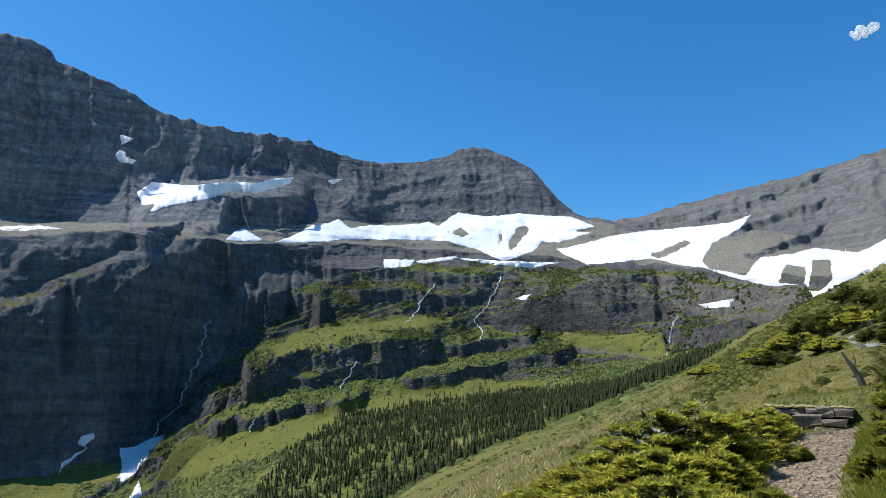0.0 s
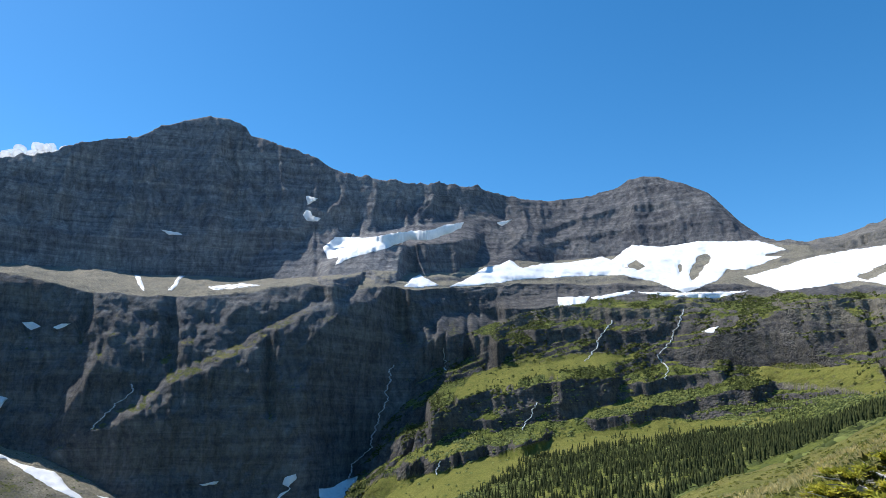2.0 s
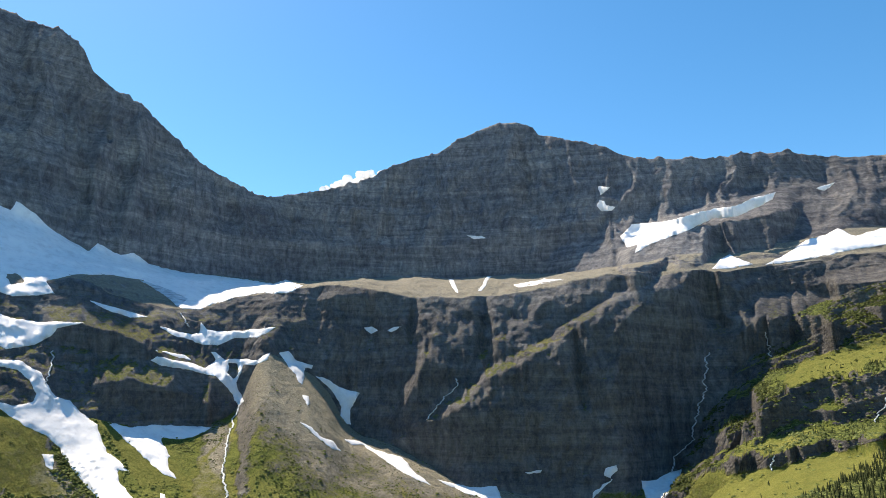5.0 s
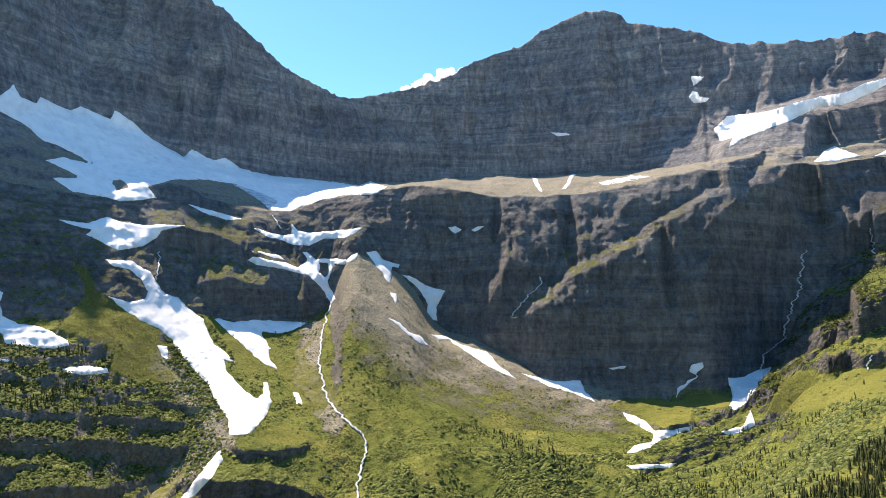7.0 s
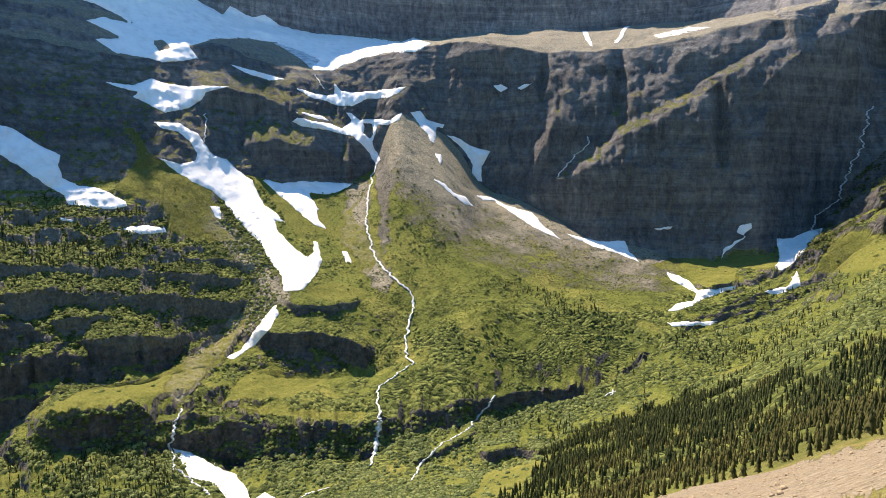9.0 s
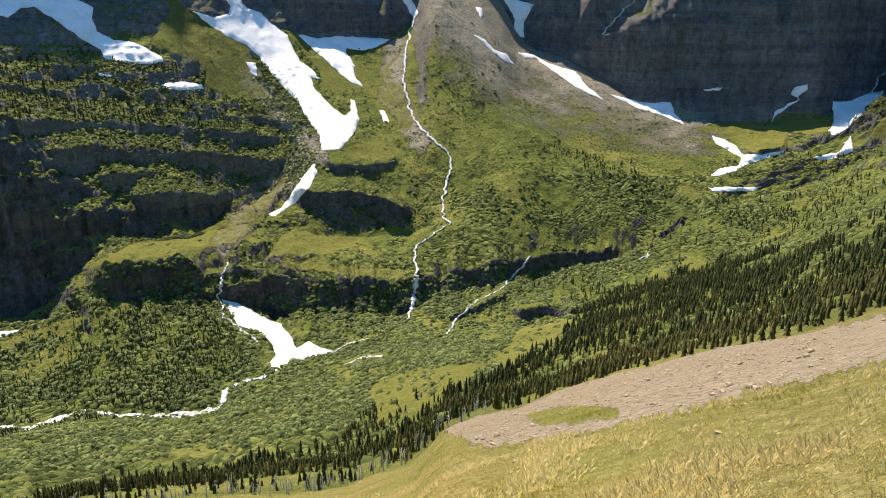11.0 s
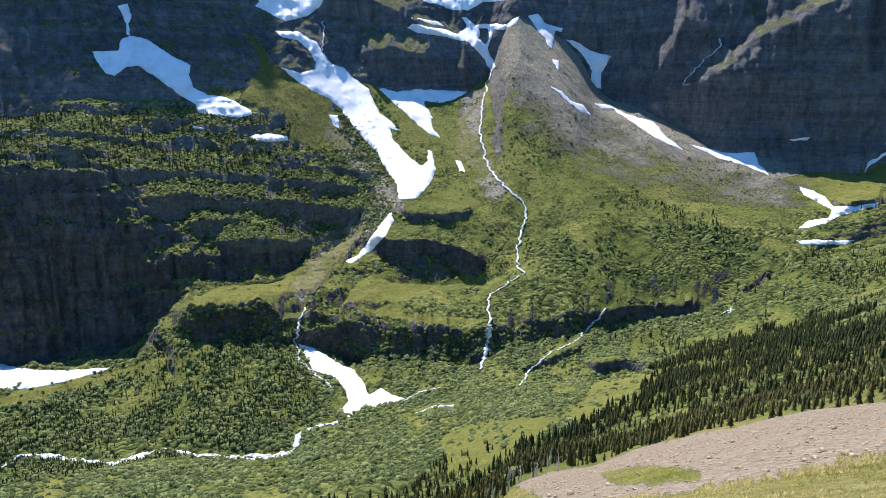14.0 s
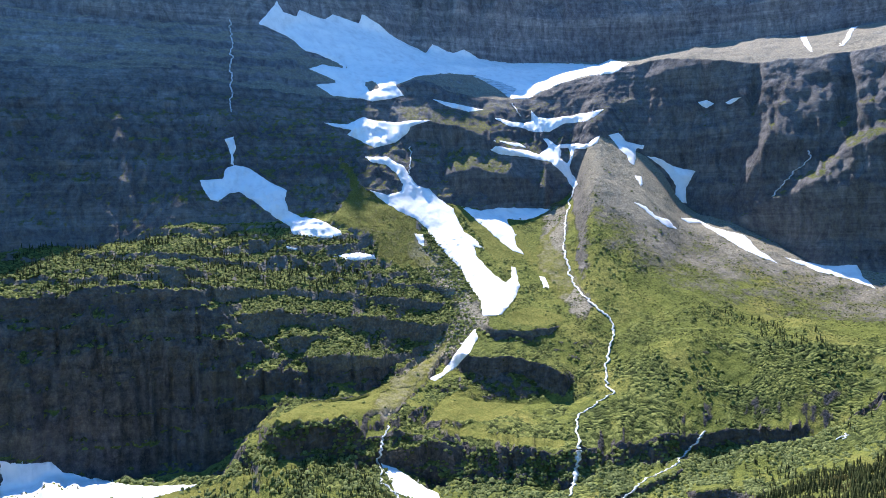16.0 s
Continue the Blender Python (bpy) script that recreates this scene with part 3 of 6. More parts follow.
# single rock steps: the brink as bearings and elevations, and how high the face stands (degrees)
LEDGES = [
    (0.6, [(-15.4, 12.58), (-20.5, 13.58), (-25.2, 14.5), (-29.6, 15.37)]),
    (0.7, [(-21.9, 11.63), (-25, 12.39), (-29.7, 13.63)]),
    (0.6, [(-23.2, 9.68), (-26.3, 10.55), (-29.5, 11.78)]),
    (0.4, [(-19.2, 12.55), (-23.6, 13.62), (-27.4, 14.6)]),
    (0.32, [(-2, 15.3), (-4.8, 15.54), (-8.5, 15.06)]),
    (0.32, [(6.6, 15.33), (2.8, 16.37), (-1.1, 17.01), (-4.9, 17.13)]),
    (0.32, [(7.5, 14.03), (2.8, 14.9), (-1, 15.18)]),
    (0.45, [(88.5, -3), (85.3, -3.43), (81.6, -4.17), (78.9, -4.57)]),
    (0.4, [(75.1, -4.94), (70.8, -5.37), (65.5, -6.06)]),
    (0.4, [(80.3, -6.99), (75.3, -7.57), (71, -8.09), (66.5, -8.77)]),
    (0.4, [(72.8, -9.77), (69.3, -10.37), (65.6, -10.94)]),
    (0.4, [(87, -5.3), (84.8, -5.57), (82.5, -5.85)]),
    (1.2, [(25.5, 6.15), (24.1, 7.73), (22.8, 8.85), (22.2, 9.76)]),
    (0.9, [(42.1, -0.75), (38.7, -0.09), (34.9, 0.3), (31.9, 0.44)]),
    (2, [(42.8, -0.2), (41.1, 2.5), (40.4, 4.6), (39, 4.27), (37.8, 3.56)]),
    (0.8, [(36.4, 2.53), (34.7, 3.42), (31.1, 3.89), (28.4, 4.35)]),
    (2.3, [(24.7, 11.27), (20.8, 13.58), (17.5, 14.28), (13.5, 14.76), (10.7, 15.1)]),
    (1.3, [(59.1, 14.27), (54.4, 13.85), (47.1, 13.52), (40.6, 13.69), (33.3, 14.48), (29.5, 15.26), (25.2, 15.84)]),
    (0.8, [(49.9, 8.93), (46.7, 9.78), (43, 9.87)]),
    (1, [(61.6, 4.65), (59.8, 4.28), (57.1, 3.15), (55.4, 1.97)]),
    (1.5, [(68.9, 6.19), (66.2, 6.58), (63, 5.82), (60.7, 4.62)]),
    (0.65, [(87.9, -3.93), (84.4, -4.9), (80.1, -5.37), (73.9, -5.86), (67.3, -6.57), (64.1, -7.08)]),
    (1, [(84.5, -5.92), (81, -6.31), (76.1, -6.75), (70.9, -7.38), (65.1, -8.2)]),
    (1.3, [(82.2, -8.37), (79.1, -8.12), (75.4, -8.63), (71, -9.08), (67.4, -9.75), (64.9, -10.04)]),
    (0.9, [(79.3, -10.41), (76.3, -10.25), (72, -10.84), (69.3, -11.05)]),
    (1.6, [(77.3, -12.04), (73.8, -11.95), (69.4, -12.5)]),
    (1.5, [(65, -12.33), (62.9, -12.51), (59.1, -12.65), (56.2, -13.57), (54.8, -14.47)]),
    (0.7, [(62.8, -9.62), (61, -10.33), (58.1, -10.44), (55.8, -10.12)]),
    (0.8, [(45.8, -18.21), (42.7, -17.32), (40.5, -17.27), (37.5, -16.85)]),
    (0.9, [(46.6, -22.23), (43.8, -21.66), (40.2, -21.73)]),
    (0.5, [(52.3, -22.99), (49.9, -22.09), (48, -21.23), (46.2, -20.45)]),
    (1.3, [(60.6, 4.21), (58.1, 3.34), (55.9, 2.69), (55.1, 0.94)]),
    (2.2, [(65.2, 2.28), (62.6, 2.71), (59, 1.83), (55.9, 0.73)]),
    (1.2, [(12, 9.21), (9.3, 9.27), (5.1, 9.32), (-0, 9.09), (-4.6, 8.7)]),
    (2.4, [(16.8, 5.4), (15.1, 6.78), (12.9, 7.28), (10.6, 7.19), (8.8, 5.99)]),
    (2, [(16.1, 0.59), (13.6, 1.92), (10.9, 2.69), (7.3, 3.3), (3.5, 3.63), (0, 3.76)]),
    (1, [(3.5, 0.33), (0.5, 0.86), (-4.4, 1.74), (-8.4, 2.69), (-11, 3.02)]),
    (1.1, [(18, -3.33), (15.1, -2.61), (11.7, -1.69), (8.2, -1.26), (5.5, -0.56)]),
    (2.3, [(-6.8, 6.63), (-10, 7.67), (-13, 8.36), (-15.2, 8.36), (-16.7, 6.99), (-17.8, 5.66)]),
    (0.7, [(-10.9, 8.67), (-15.2, 8.92), (-19.2, 8.27), (-22.3, 7.42)]),
    (0.9, [(7.9, 7.37), (3.5, 7.63), (0, 7.26), (-4.1, 7.35)]),
    (0.8, [(0.1, 3.09), (-4, 3.61), (-8.1, 4.29)]),
    (0.7, [(13.5, 0.39), (10, 0.62), (6.4, 1.65), (2.8, 1.84)]),
]


def carve(face, brink):
    """Set the land forward along a brink, so that a steep face stands under it and a bench lies on it."""
    w = len(VIEW)
    e_all = np.degrees(np.arctan2(HGT[:, :w] - EYE, RAD[:, :w]))
    lo, hi = brink[-1][0], brink[0][0]
    for j in np.nonzero((VIEW > lo) & (VIEW < hi))[0]:
        b = VIEW[j]
        fade = smooth(0, 1.2, b - lo) * smooth(0, 1.2, hi - b)
        e0 = lerp_table(b, [p[0] for p in brink], [p[1] for p in brink]) + 0.22 * fbm(b * 0.9 + face * 7, b * 0, 4, 87)
        h = face * fade * (0.75 + 0.5 * value_noise(b * 0.8, face * 3.1, 89))
        e, r = e_all[:, j], RAD[:, j]
        rising = np.maximum.accumulate(e + np.arange(len(e)) * 1e-7)
        r_foot, r_top = np.interp(e0 - h, rising, r), np.interp(e0, rising, r)
        run = 0.6 * face + 0.35
        forward = np.where((e > e0 - h) & (e <= e0), 0.82 * (r - r_foot), np.where((e > e0) & (e < e0 + run), 0.82 * (r_top - r_foot) * (1 - (e - e0) / run), 0))
        r2 = r - np.clip(forward, 0, 160)
        HGT[:, j] = EYE + (HGT[:, j] - EYE) * r2 / r
        RAD[:, j] = r2


for face, brink in LEDGES:
    carve(face, brink)
RAD = np.maximum.accumulate(RAD + np.arange(len(RAD))[:, None] * 1e-4, axis=0)
PX, PY = ax * RAD, ay * RAD

# what covers it
HGT = HGT + 1.6 * ((SEG >= 4) & (SEG <= 8)) * fbm(PX / 13, PY / 13, 2, 57)
out = np.stack([np.gradient(m, axis=0) for m in (PX, PY, HGT)], -1)
over = np.stack([np.gradient(m, axis=1) for m in (PX, PY, HGT)], -1)
up = np.cross(out, over)
steep = np.degrees(np.arccos(np.clip(np.abs(up[..., 2]) / (np.linalg.norm(up, axis=-1) + 1e-9), 0, 1)))
elev = np.degrees(np.arctan2(HGT - EYE, RAD))
lawn = np.zeros(RAD.shape)
shift_a, shift_e = 0.5 * fbm(BEAR * 1.1, elev * 1.3, 4, 103), 0.3 * fbm(BEAR * 1.3, elev * 1.7, 4, 105)
for poly in LAWNS:
    hit = np.zeros(RAD.shape, bool)
    for (x0, y0), (x1, y1) in zip(poly, poly[1:] + poly[:1]):
        if y0 != y1:
            hit ^= ((y0 > elev + shift_e) != (y1 > elev + shift_e)) & (BEAR + shift_a < (x1 - x0) * (elev + shift_e - y0) / (y1 - y0) + x0)
    lawn = np.maximum(lawn, hit * (SEG >= 3) * 1.0)
gentle = 1 - smooth(38 - 2 * (BEAR < 24), 54 - 2 * (BEAR < 24), steep)
strip = np.full(RAD.shape, 9.0)
for pts in ([(67.2, -3.6), (64.8, -6.5), (62.7, -9.5)], [(63.6, -9.8), (66.1, -12.0), (68.4, -14.0), (70.5, -16.3)], [(56.1, -1.2), (56.6, -4.9), (54.3, -8.5)]):
    strip = np.minimum(strip, from_line(BEAR, elev, pts) + 0.5 * fbm(BEAR / 0.5, elev / 0.5, 4, 63))
strip = smooth(1.3, 0.4, strip) * ((SEG >= 4) & (SEG <= 9))
foot = lerp_table(BEAR, [28, 33, 38, 45, 50, 53.5, 54.5, 58], [-11.0, -10.0, -8.6, -6.4, -4.6, -1.0, 1.0, 1.0])
apron = cone * smooth(-4.0, 6.5, elev - foot + 3.0 * fbm(PX / 30, PY / 30, 5, 61))
turf = np.select([SEG <= 4, SEG <= 7, SEG == 8, SEG == 9, SEG == 10, SEG == 11],
                 [1.0 + 0 * RAD, gentle * 0.95, gentle * (0.85 - 0.15 * (BEAR < 24)), gentle * (0.9 - 0.22 * (BEAR < 24)) * (1 - apron), gentle * 0.55 * smooth(330, 120, HGT), gentle * 0.2 * smooth(22, 8, BEAR)], 0.0)
scree = np.select([SEG == 9, SEG == 10, SEG == 11, SEG == 12], [np.maximum(apron, 0.4 - 0.3 * smooth(26, 22, BEAR) * smooth(9, 13, BEAR)), 0.12 + 0 * RAD, 0.75 * gentle, 0.3 * smooth(-9, -15, BEAR)], 0.15)
dry = np.where(RAD < 330, np.where(BEAR < 12, smooth(330, 180, RAD) * smooth(-60, -36, BEAR) * 0.8, smooth(130, 60, RAD)) * (0.55 + 0.5 * fbm(PX / 6, PY / 6, 4, 65)) * (np.maximum(smooth(-12, 5, BEAR), 0.8) + smooth(-150, -190, BEAR)), 0)
near = (SEG <= 2) & (RAD > 4)


def within(poly, wobble=0.5):
    a, e = BEAR + wobble * fbm(BEAR * 1.3, elev * 1.3, 4, 67), elev + wobble * 0.5 * fbm(BEAR * 1.7, elev * 1.7, 4, 69)
    hit = np.zeros(RAD.shape, bool)
    for (x0, y0), (x1, y1) in zip(poly, poly[1:] + poly[:1]):
        if y0 != y1:
            hit ^= ((y0 > e) != (y1 > e)) & (a < (x1 - x0) * (e - y0) / (y1 - y0) + x0)
    return hit & near


tread = within([(-22.6, -9.5), (-23.3, -7.7), (-25.6, -3.4), (-27.0, -3.0), (-30.2, -2.4), (-29.0, -5.0), (-28.2, -7.3), (-28.6, -9.5)], 0.25)
gravel = within([(52.5, -31.8), (49, -30.6), (43, -28.6), (37, -26.4), (31, -24.0), (25, -21.8), (18.6, -19.0), (14, -17), (14, -20), (18.6, -22.6), (25, -25.8), (31, -28.5), (37, -30.5), (42.1, -32.0), (48, -33.0)], 1.0)
gravel &= ~within([(44.5, -30.2), (41, -29.4), (36.5, -29.0), (36, -29.6), (40, -30.6), (44, -31.0)], 0.6)
turf = np.where(lawn > 0, np.maximum(turf, 0.62 * lawn), turf) * (1 - 0.95 * strip)
scree = np.maximum(np.maximum(scree, strip), lawn)
turf = np.where(tread | gravel, 0, turf)
scree = np.where(tread | gravel, 1, scree)
dry = np.where(tread | gravel, 0, dry)
HGT = HGT - 0.1 * tread
HGT = HGT + 0.78 * smooth(22.0, 22.25, RAD) * smooth(40, 27, RAD) * smooth(-32.5, -31, BEAR) * smooth(-23.8, -24.6, BEAR)


bushes = np.select([SEG == 3, SEG == 4, SEG <= 7, SEG == 8, SEG == 9, SEG == 10], [0.3 + 0 * RAD, 0.75 + 0 * RAD, 0.72 - 0.1 * (BEAR < 25) - 0.16 * cone, 0.62 - 0.12 * (BEAR < 25) - 0.3 * cone * smooth(-16, -10, elev), 0.62 * (1 - apron) - 0.12 * (BEAR < 25) - 0.36 * cone, 0.3 + 0 * RAD], 0.0) * (RAD > 150)
terrace = smooth(-13.5, -12.0, elev) * smooth(-2.0, -3.2, elev) * smooth(62.5, 64.5, BEAR) * (1 - lawn)
bushes = np.maximum(bushes, terrace * 1.2)
clumps = fbm(PX / 48, PY / 48, 4, 91) + 0.4 * fbm(PX / 16, PY / 16, 3, 107)
bushes = bushes * np.maximum(0.35 + 0.75 * smooth(-0.2, 0.15, clumps), terrace)


def sheet(name, x, y, z, material, closed=False):
    """A mesh over a grid of points."""
    n, m = x.shape
    me = bpy.data.meshes.new(name)
    co = np.stack([x, y, z], -1).reshape(-1, 3)
    i, j = np.meshgrid(np.arange(n - 1), np.arange(m if closed else m - 1), indexing="ij")
    j1 = (j + 1) % m
    quads = np.stack([i * m + j, i * m + j1, (i + 1) * m + j1, (i + 1) * m + j], -1).reshape(-1, 4)
    me.vertices.add(len(co)), me.loops.add(quads.size), me.polygons.add(len(quads))
    me.vertices.foreach_set("co", co.ravel().astype(np.float32))
    me.loops.foreach_set("vertex_index", quads.ravel().astype(np.int32))
    me.polygons.foreach_set("loop_start", np.arange(0, quads.size, 4, dtype=np.int32))
    me.update(calc_edges=True)
    me.polygons.foreach_set("use_smooth", [True] * len(quads))
    me.materials.append(material)
    return me


# share of the haze-paled limestone colour; the shade-darkened mudstone shows where it is low
hazy_lime_beds = lerp_table(SEG + ALONG + 0.5 * fbm(arc / 160, HGT / 60, 3, 101), [8.7, 10.0, 10.9, 11.3], [0.0, 0.42, 0.55, 1.0]) * (1 - 0.5 * smooth(20, 10, BEAR))
ROUGH = np.abs(fbm(PX / 7.5, PY / 7.5, 2, 109)) * 4.2 - 1.0
HGT = HGT + ROUGH * bushes * (1 - 0.85 * lawn) * ((SEG >= 3) & (SEG <= 9)) * gentle
ground_mesh = sheet("ground", PX, PY, HGT, LAND_MAT, True)
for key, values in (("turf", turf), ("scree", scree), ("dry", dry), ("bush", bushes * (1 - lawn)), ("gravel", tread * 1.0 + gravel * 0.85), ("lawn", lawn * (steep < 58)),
                    ("hazy_lime", hazy_lime_beds)):
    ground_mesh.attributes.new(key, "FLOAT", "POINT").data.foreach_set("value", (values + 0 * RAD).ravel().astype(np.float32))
ground = tagged(new("ground", ground_mesh), "mountain basin of layered grey rock, scree and green turf", "terrain", kind="structure")

# ---------- sights from the trail: a bearing and an elevation give a place on the land ----------
LOOK_E = np.maximum.accumulate(np.degrees(np.arctan2(HGT - EYE, RAD)) + np.arange(len(RAD))[:, None] * 1e-7, axis=0)


def sight(bearings, elevations):
    """Distances at which lines of sight meet the land."""
    out = np.empty(len(bearings))
    at = (98 - np.clip(bearings, -34.8, 97.7)) / COLUMN
    for k, (q, e) in enumerate(zip(at, elevations)):
        j = int(q)
        u = q - j
        c0, c1 = LOOK_E[:620, j], LOOK_E[:620, j + 1]
        out[k] = (1 - u) * np.interp(e, c0, RAD[:620, j]) + u * np.interp(e, c1, RAD[:620, j + 1])
    return out


def spot(a, e, r):
    a, e = np.radians(a), np.radians(e)
    return np.stack([-np.sin(a) * r, np.cos(a) * r, EYE + r * np.tan(e)], -1)


def inside(x, y, poly):
    hit = np.zeros(x.shape, bool)
    for (x0, y0), (x1, y1) in zip(poly, poly[1:] + poly[:1]):
        if y0 != y1:
            hit ^= ((y0 > y) != (y1 > y)) & (x < (x1 - x0) * (y - y0) / (y1 - y0) + x0)
    return hit


def nearest_on(x, y, poly):
    best, px, py = np.full(x.shape, 1e9), x.copy(), y.copy()
    for (x0, y0), (x1, y1) in zip(poly, poly[1:] + poly[:1]):
        dx, dy = x1 - x0, y1 - y0
        t = np.clip(((x - x0) * dx + (y - y0) * dy) / (dx * dx + dy * dy + 1e-12), 0, 1)
        d = np.hypot(x - x0 - t * dx, y - y0 - t * dy)
        near = d < best
        best, px, py = np.where(near, d, best), np.where(near, x0 + t * dx, px), np.where(near, y0 + t * dy, py)
    return best, px, py


def mesh_of(name, co, faces, material, flat=True):
    me = bpy.data.meshes.new(name)
    me.from_pydata([tuple(c) for c in co], [], [tuple(int(i) for i in f) for f in faces])
    me.materials.append(material)
    if not flat:
        me.polygons.foreach_set("use_smooth", [True] * len(me.polygons))
    me.update()
    return me


def ragged_outline(poly, seed, rough):
    """The outline with many small turns between its corners."""
    out = []
    for k, ((x0, y0), (x1, y1)) in enumerate(zip(poly, poly[1:] + poly[:1])):
        length = math.hypot(x1 - x0, y1 - y0)
        n = max(1, int(length / 0.12))
        for i in range(n):
            t = i / n
            x, y = x0 + (x1 - x0) * t, y0 + (y1 - y0) * t
            w = rough * min(1.0, length)
            x += w * float(fbm(np.array(x * 3.1 + seed), np.array(y * 3.1), 3, 71))
            y += w * 0.6 * float(fbm(np.array(x * 3.1), np.array(y * 3.1 + seed), 3, 75))
            out.append((x, y))
    return out


def lay_snow(name, poly, seed, depth, label, holes=()):
    """A bank of old snow that lies on the land within an outline of sights."""
    poly = ragged_outline(poly, seed, 0.12)
    xs, ys = [p[0] for p in poly], [p[1] for p in poly]
    step = 0.08 if (max(xs) - min(xs)) > 1.2 else 0.05
    ga, ge = np.meshgrid(np.arange(min(xs) - step, max(xs) + 2 * step, step), np.arange(min(ys) - step, max(ys) + 2 * step, step), indexing="ij")
    within = inside(ga, ge, poly)
    rims = [ragged_outline(hole, seed + 5, 0.2) for hole in holes]
    for hole in rims:
        within &= ~inside(ga, ge, hole)
    d, qa, qe = nearest_on(ga, ge, poly)
    for hole in rims:
        d2, ha, he = nearest_on(ga, ge, hole)
        d, qa, qe = np.minimum(d, d2), np.where(d2 < d, ha, qa), np.where(d2 < d, he, qe)
    a, e = np.where(within, ga, qa), np.where(within, ge, qe)
    cells = within[:-1, :-1] | within[1:, :-1] | within[:-1, 1:] | within[1:, 1:]
    used = np.zeros(within.shape, bool)
    used[:-1, :-1] |= cells
    used[1:, :-1] |= cells
    used[:-1, 1:] |= cells
    used[1:, 1:] |= cells
    r = np.full(within.shape, np.nan)
    r[used] = sight(a[used], e[used])
    base = r.copy()
    for _ in range(26):
        pad = np.pad(r, 1, mode="constant", constant_values=np.nan)
        stack = np.stack([pad[1:-1, 1:-1], pad[:-2, 1:-1], pad[2:, 1:-1], pad[1:-1, :-2], pad[1:-1, 2:]])
        with np.errstate(all="ignore"):
            r = np.where(used, np.nanmean(stack, axis=0), np.nan)
    rim = np.clip(np.where(within, d, 0) / 0.22, 0, 1)
    r = np.clip(r * rim + base * (1 - rim), base - 40, base) - depth * (0.4 + 0.6 * rim) * np.clip(base / 1000, 0.3, 2)
    corners = np.stack([base[:-1, :-1], base[1:, :-1], base[:-1, 1:], base[1:, 1:]])
    cells &= ~(np.nan_to_num(corners.max(0) - corners.min(0), nan=0.0) > 300)
    index = np.full(within.shape, -1)
    index[used] = np.arange(used.sum())
    i, j = np.nonzero(cells)
    faces = np.stack([index[i, j], index[i + 1, j], index[i + 1, j + 1], index[i, j + 1]], -1)
    co = spot(a[used], e[used], r[used])
    co[:, 2] += np.clip(r[used] / 1000, 0.4, 2.0) * 0.9 * rim[used]
    me = mesh_of(name, co, faces, SNOW_MAT, False)
    ob = tagged(new(name, me), label, "snow", "snow patches of the basin")
    solid = ob.modifiers.new("depth", "SOLIDIFY")
    solid.thickness, solid.offset = 3.0 * depth, 1.0
    return ob


SNOW = {}
SNOW["glacier"] = [(77.87, 15.66), (77.47, 14.94), (76.4, 14.57), (76.17, 15.06), (74.22, 14.4), (73.54, 14.82), (71.57, 14.13), (71.32, 14.83), (70.22, 14.21), (69.13, 13.36), (68.47, 12.93), (66.24, 11.83), (65.76, 12.54), (64.2, 11.78), (63.19, 12.04), (61.94, 11.27), (59.7, 10.88), (55.24, 10.65), (52.63, 10.36), (51.76, 10.72), (50.27, 10.32), (51.56, 9.65), (53.51, 9.57), (55.27, 9.24), (57.05, 8.59), (58.18, 8.08), (59.53, 8.14), (60.64, 9.06), (62.43, 10.08), (64.69, 10.28), (66.97, 10.12), (68.8, 9.5), (68.15, 8.61), (69.29, 8.42), (70.66, 8.22), (71.55, 8.45), (73.78, 8.68), (75.08, 9.55), (73.3, 9.72), (75.56, 10.74), (74.58, 11.05), (72.36, 10.75), (74.98, 11.89), (75.85, 12.09), (77.12, 13.11), (79.31, 14)]
SNOW["s2"] = [(74.75, 6.65), (72.8, 6.46), (71.52, 7.02), (70.69, 6.75), (68.58, 6.55), (67.72, 6.68), (65.99, 6.7), (67.74, 6.15), (67.97, 5.65), (69.08, 4.89), (70.59, 4.58), (71.62, 5.1), (72.76, 5.65), (72.41, 5.99), (73.63, 6.28)]
SNOW["s3"] = [(65.88, 8.34), (64.3, 7.99), (61.81, 7.34), (62.95, 7.24), (64.76, 7.74)]
SNOW["s4"] = [(61, 6.73), (59.55, 6.35), (58.57, 6.19), (57.99, 6.34), (57.96, 7.18), (57.5, 6.57), (56.62, 6.48), (55, 6.59), (52.32, 6.95), (52.72, 6.63), (53.72, 6.08), (55.36, 6.02), (56.52, 5.43), (57.71, 5.43), (58.93, 5.88), (59.9, 6.05)]
SNOW["s5"] = [(61.32, 4.16), (60.87, 4.45), (59.53, 4.21), (58.36, 4.04), (57.35, 3.66), (56.62, 4.3), (57.07, 4.91), (56.79, 4.92), (56.02, 4.31), (55.23, 4.46), (53.59, 4.37), (52.6, 5.04), (52.85, 4.39), (53.76, 3.95), (54.59, 4.01), (54.73, 3.29), (55.06, 2.45), (54.36, 1.22), (54.72, 0.8), (55.19, 1.62), (55.86, 2.44), (56.51, 3.05), (57.5, 3.24), (58.69, 3.54), (59.85, 3.67), (60.81, 3.89)]
SNOW["s6"] = [(51.97, 4.97), (51.14, 5.16), (50.67, 4.44), (49.8, 4.15), (49.23, 4.03), (49.35, 3.73), (49.87, 3.89), (49.94, 2.94), (49.99, 2.51), (50.35, 2.72), (50.6, 3.36), (51.27, 4)]
SNOW["s6b"] = [(49.99, 1.75), (49.52, 1.66), (49.4, 1.03), (49.6, 0.9)]
SNOW["s7"] = [(49.06, 3.25), (48.01, 2.96), (47.12, 2.32), (46.02, 2.03), (45.49, 1.9), (45.77, 1.47), (46.17, 0.61), (46.27, -0.03), (46.12, -0.54), (46.55, -0.45), (47.01, 0.18), (46.96, 0.82), (47.53, 1.89), (48.43, 2.74)]
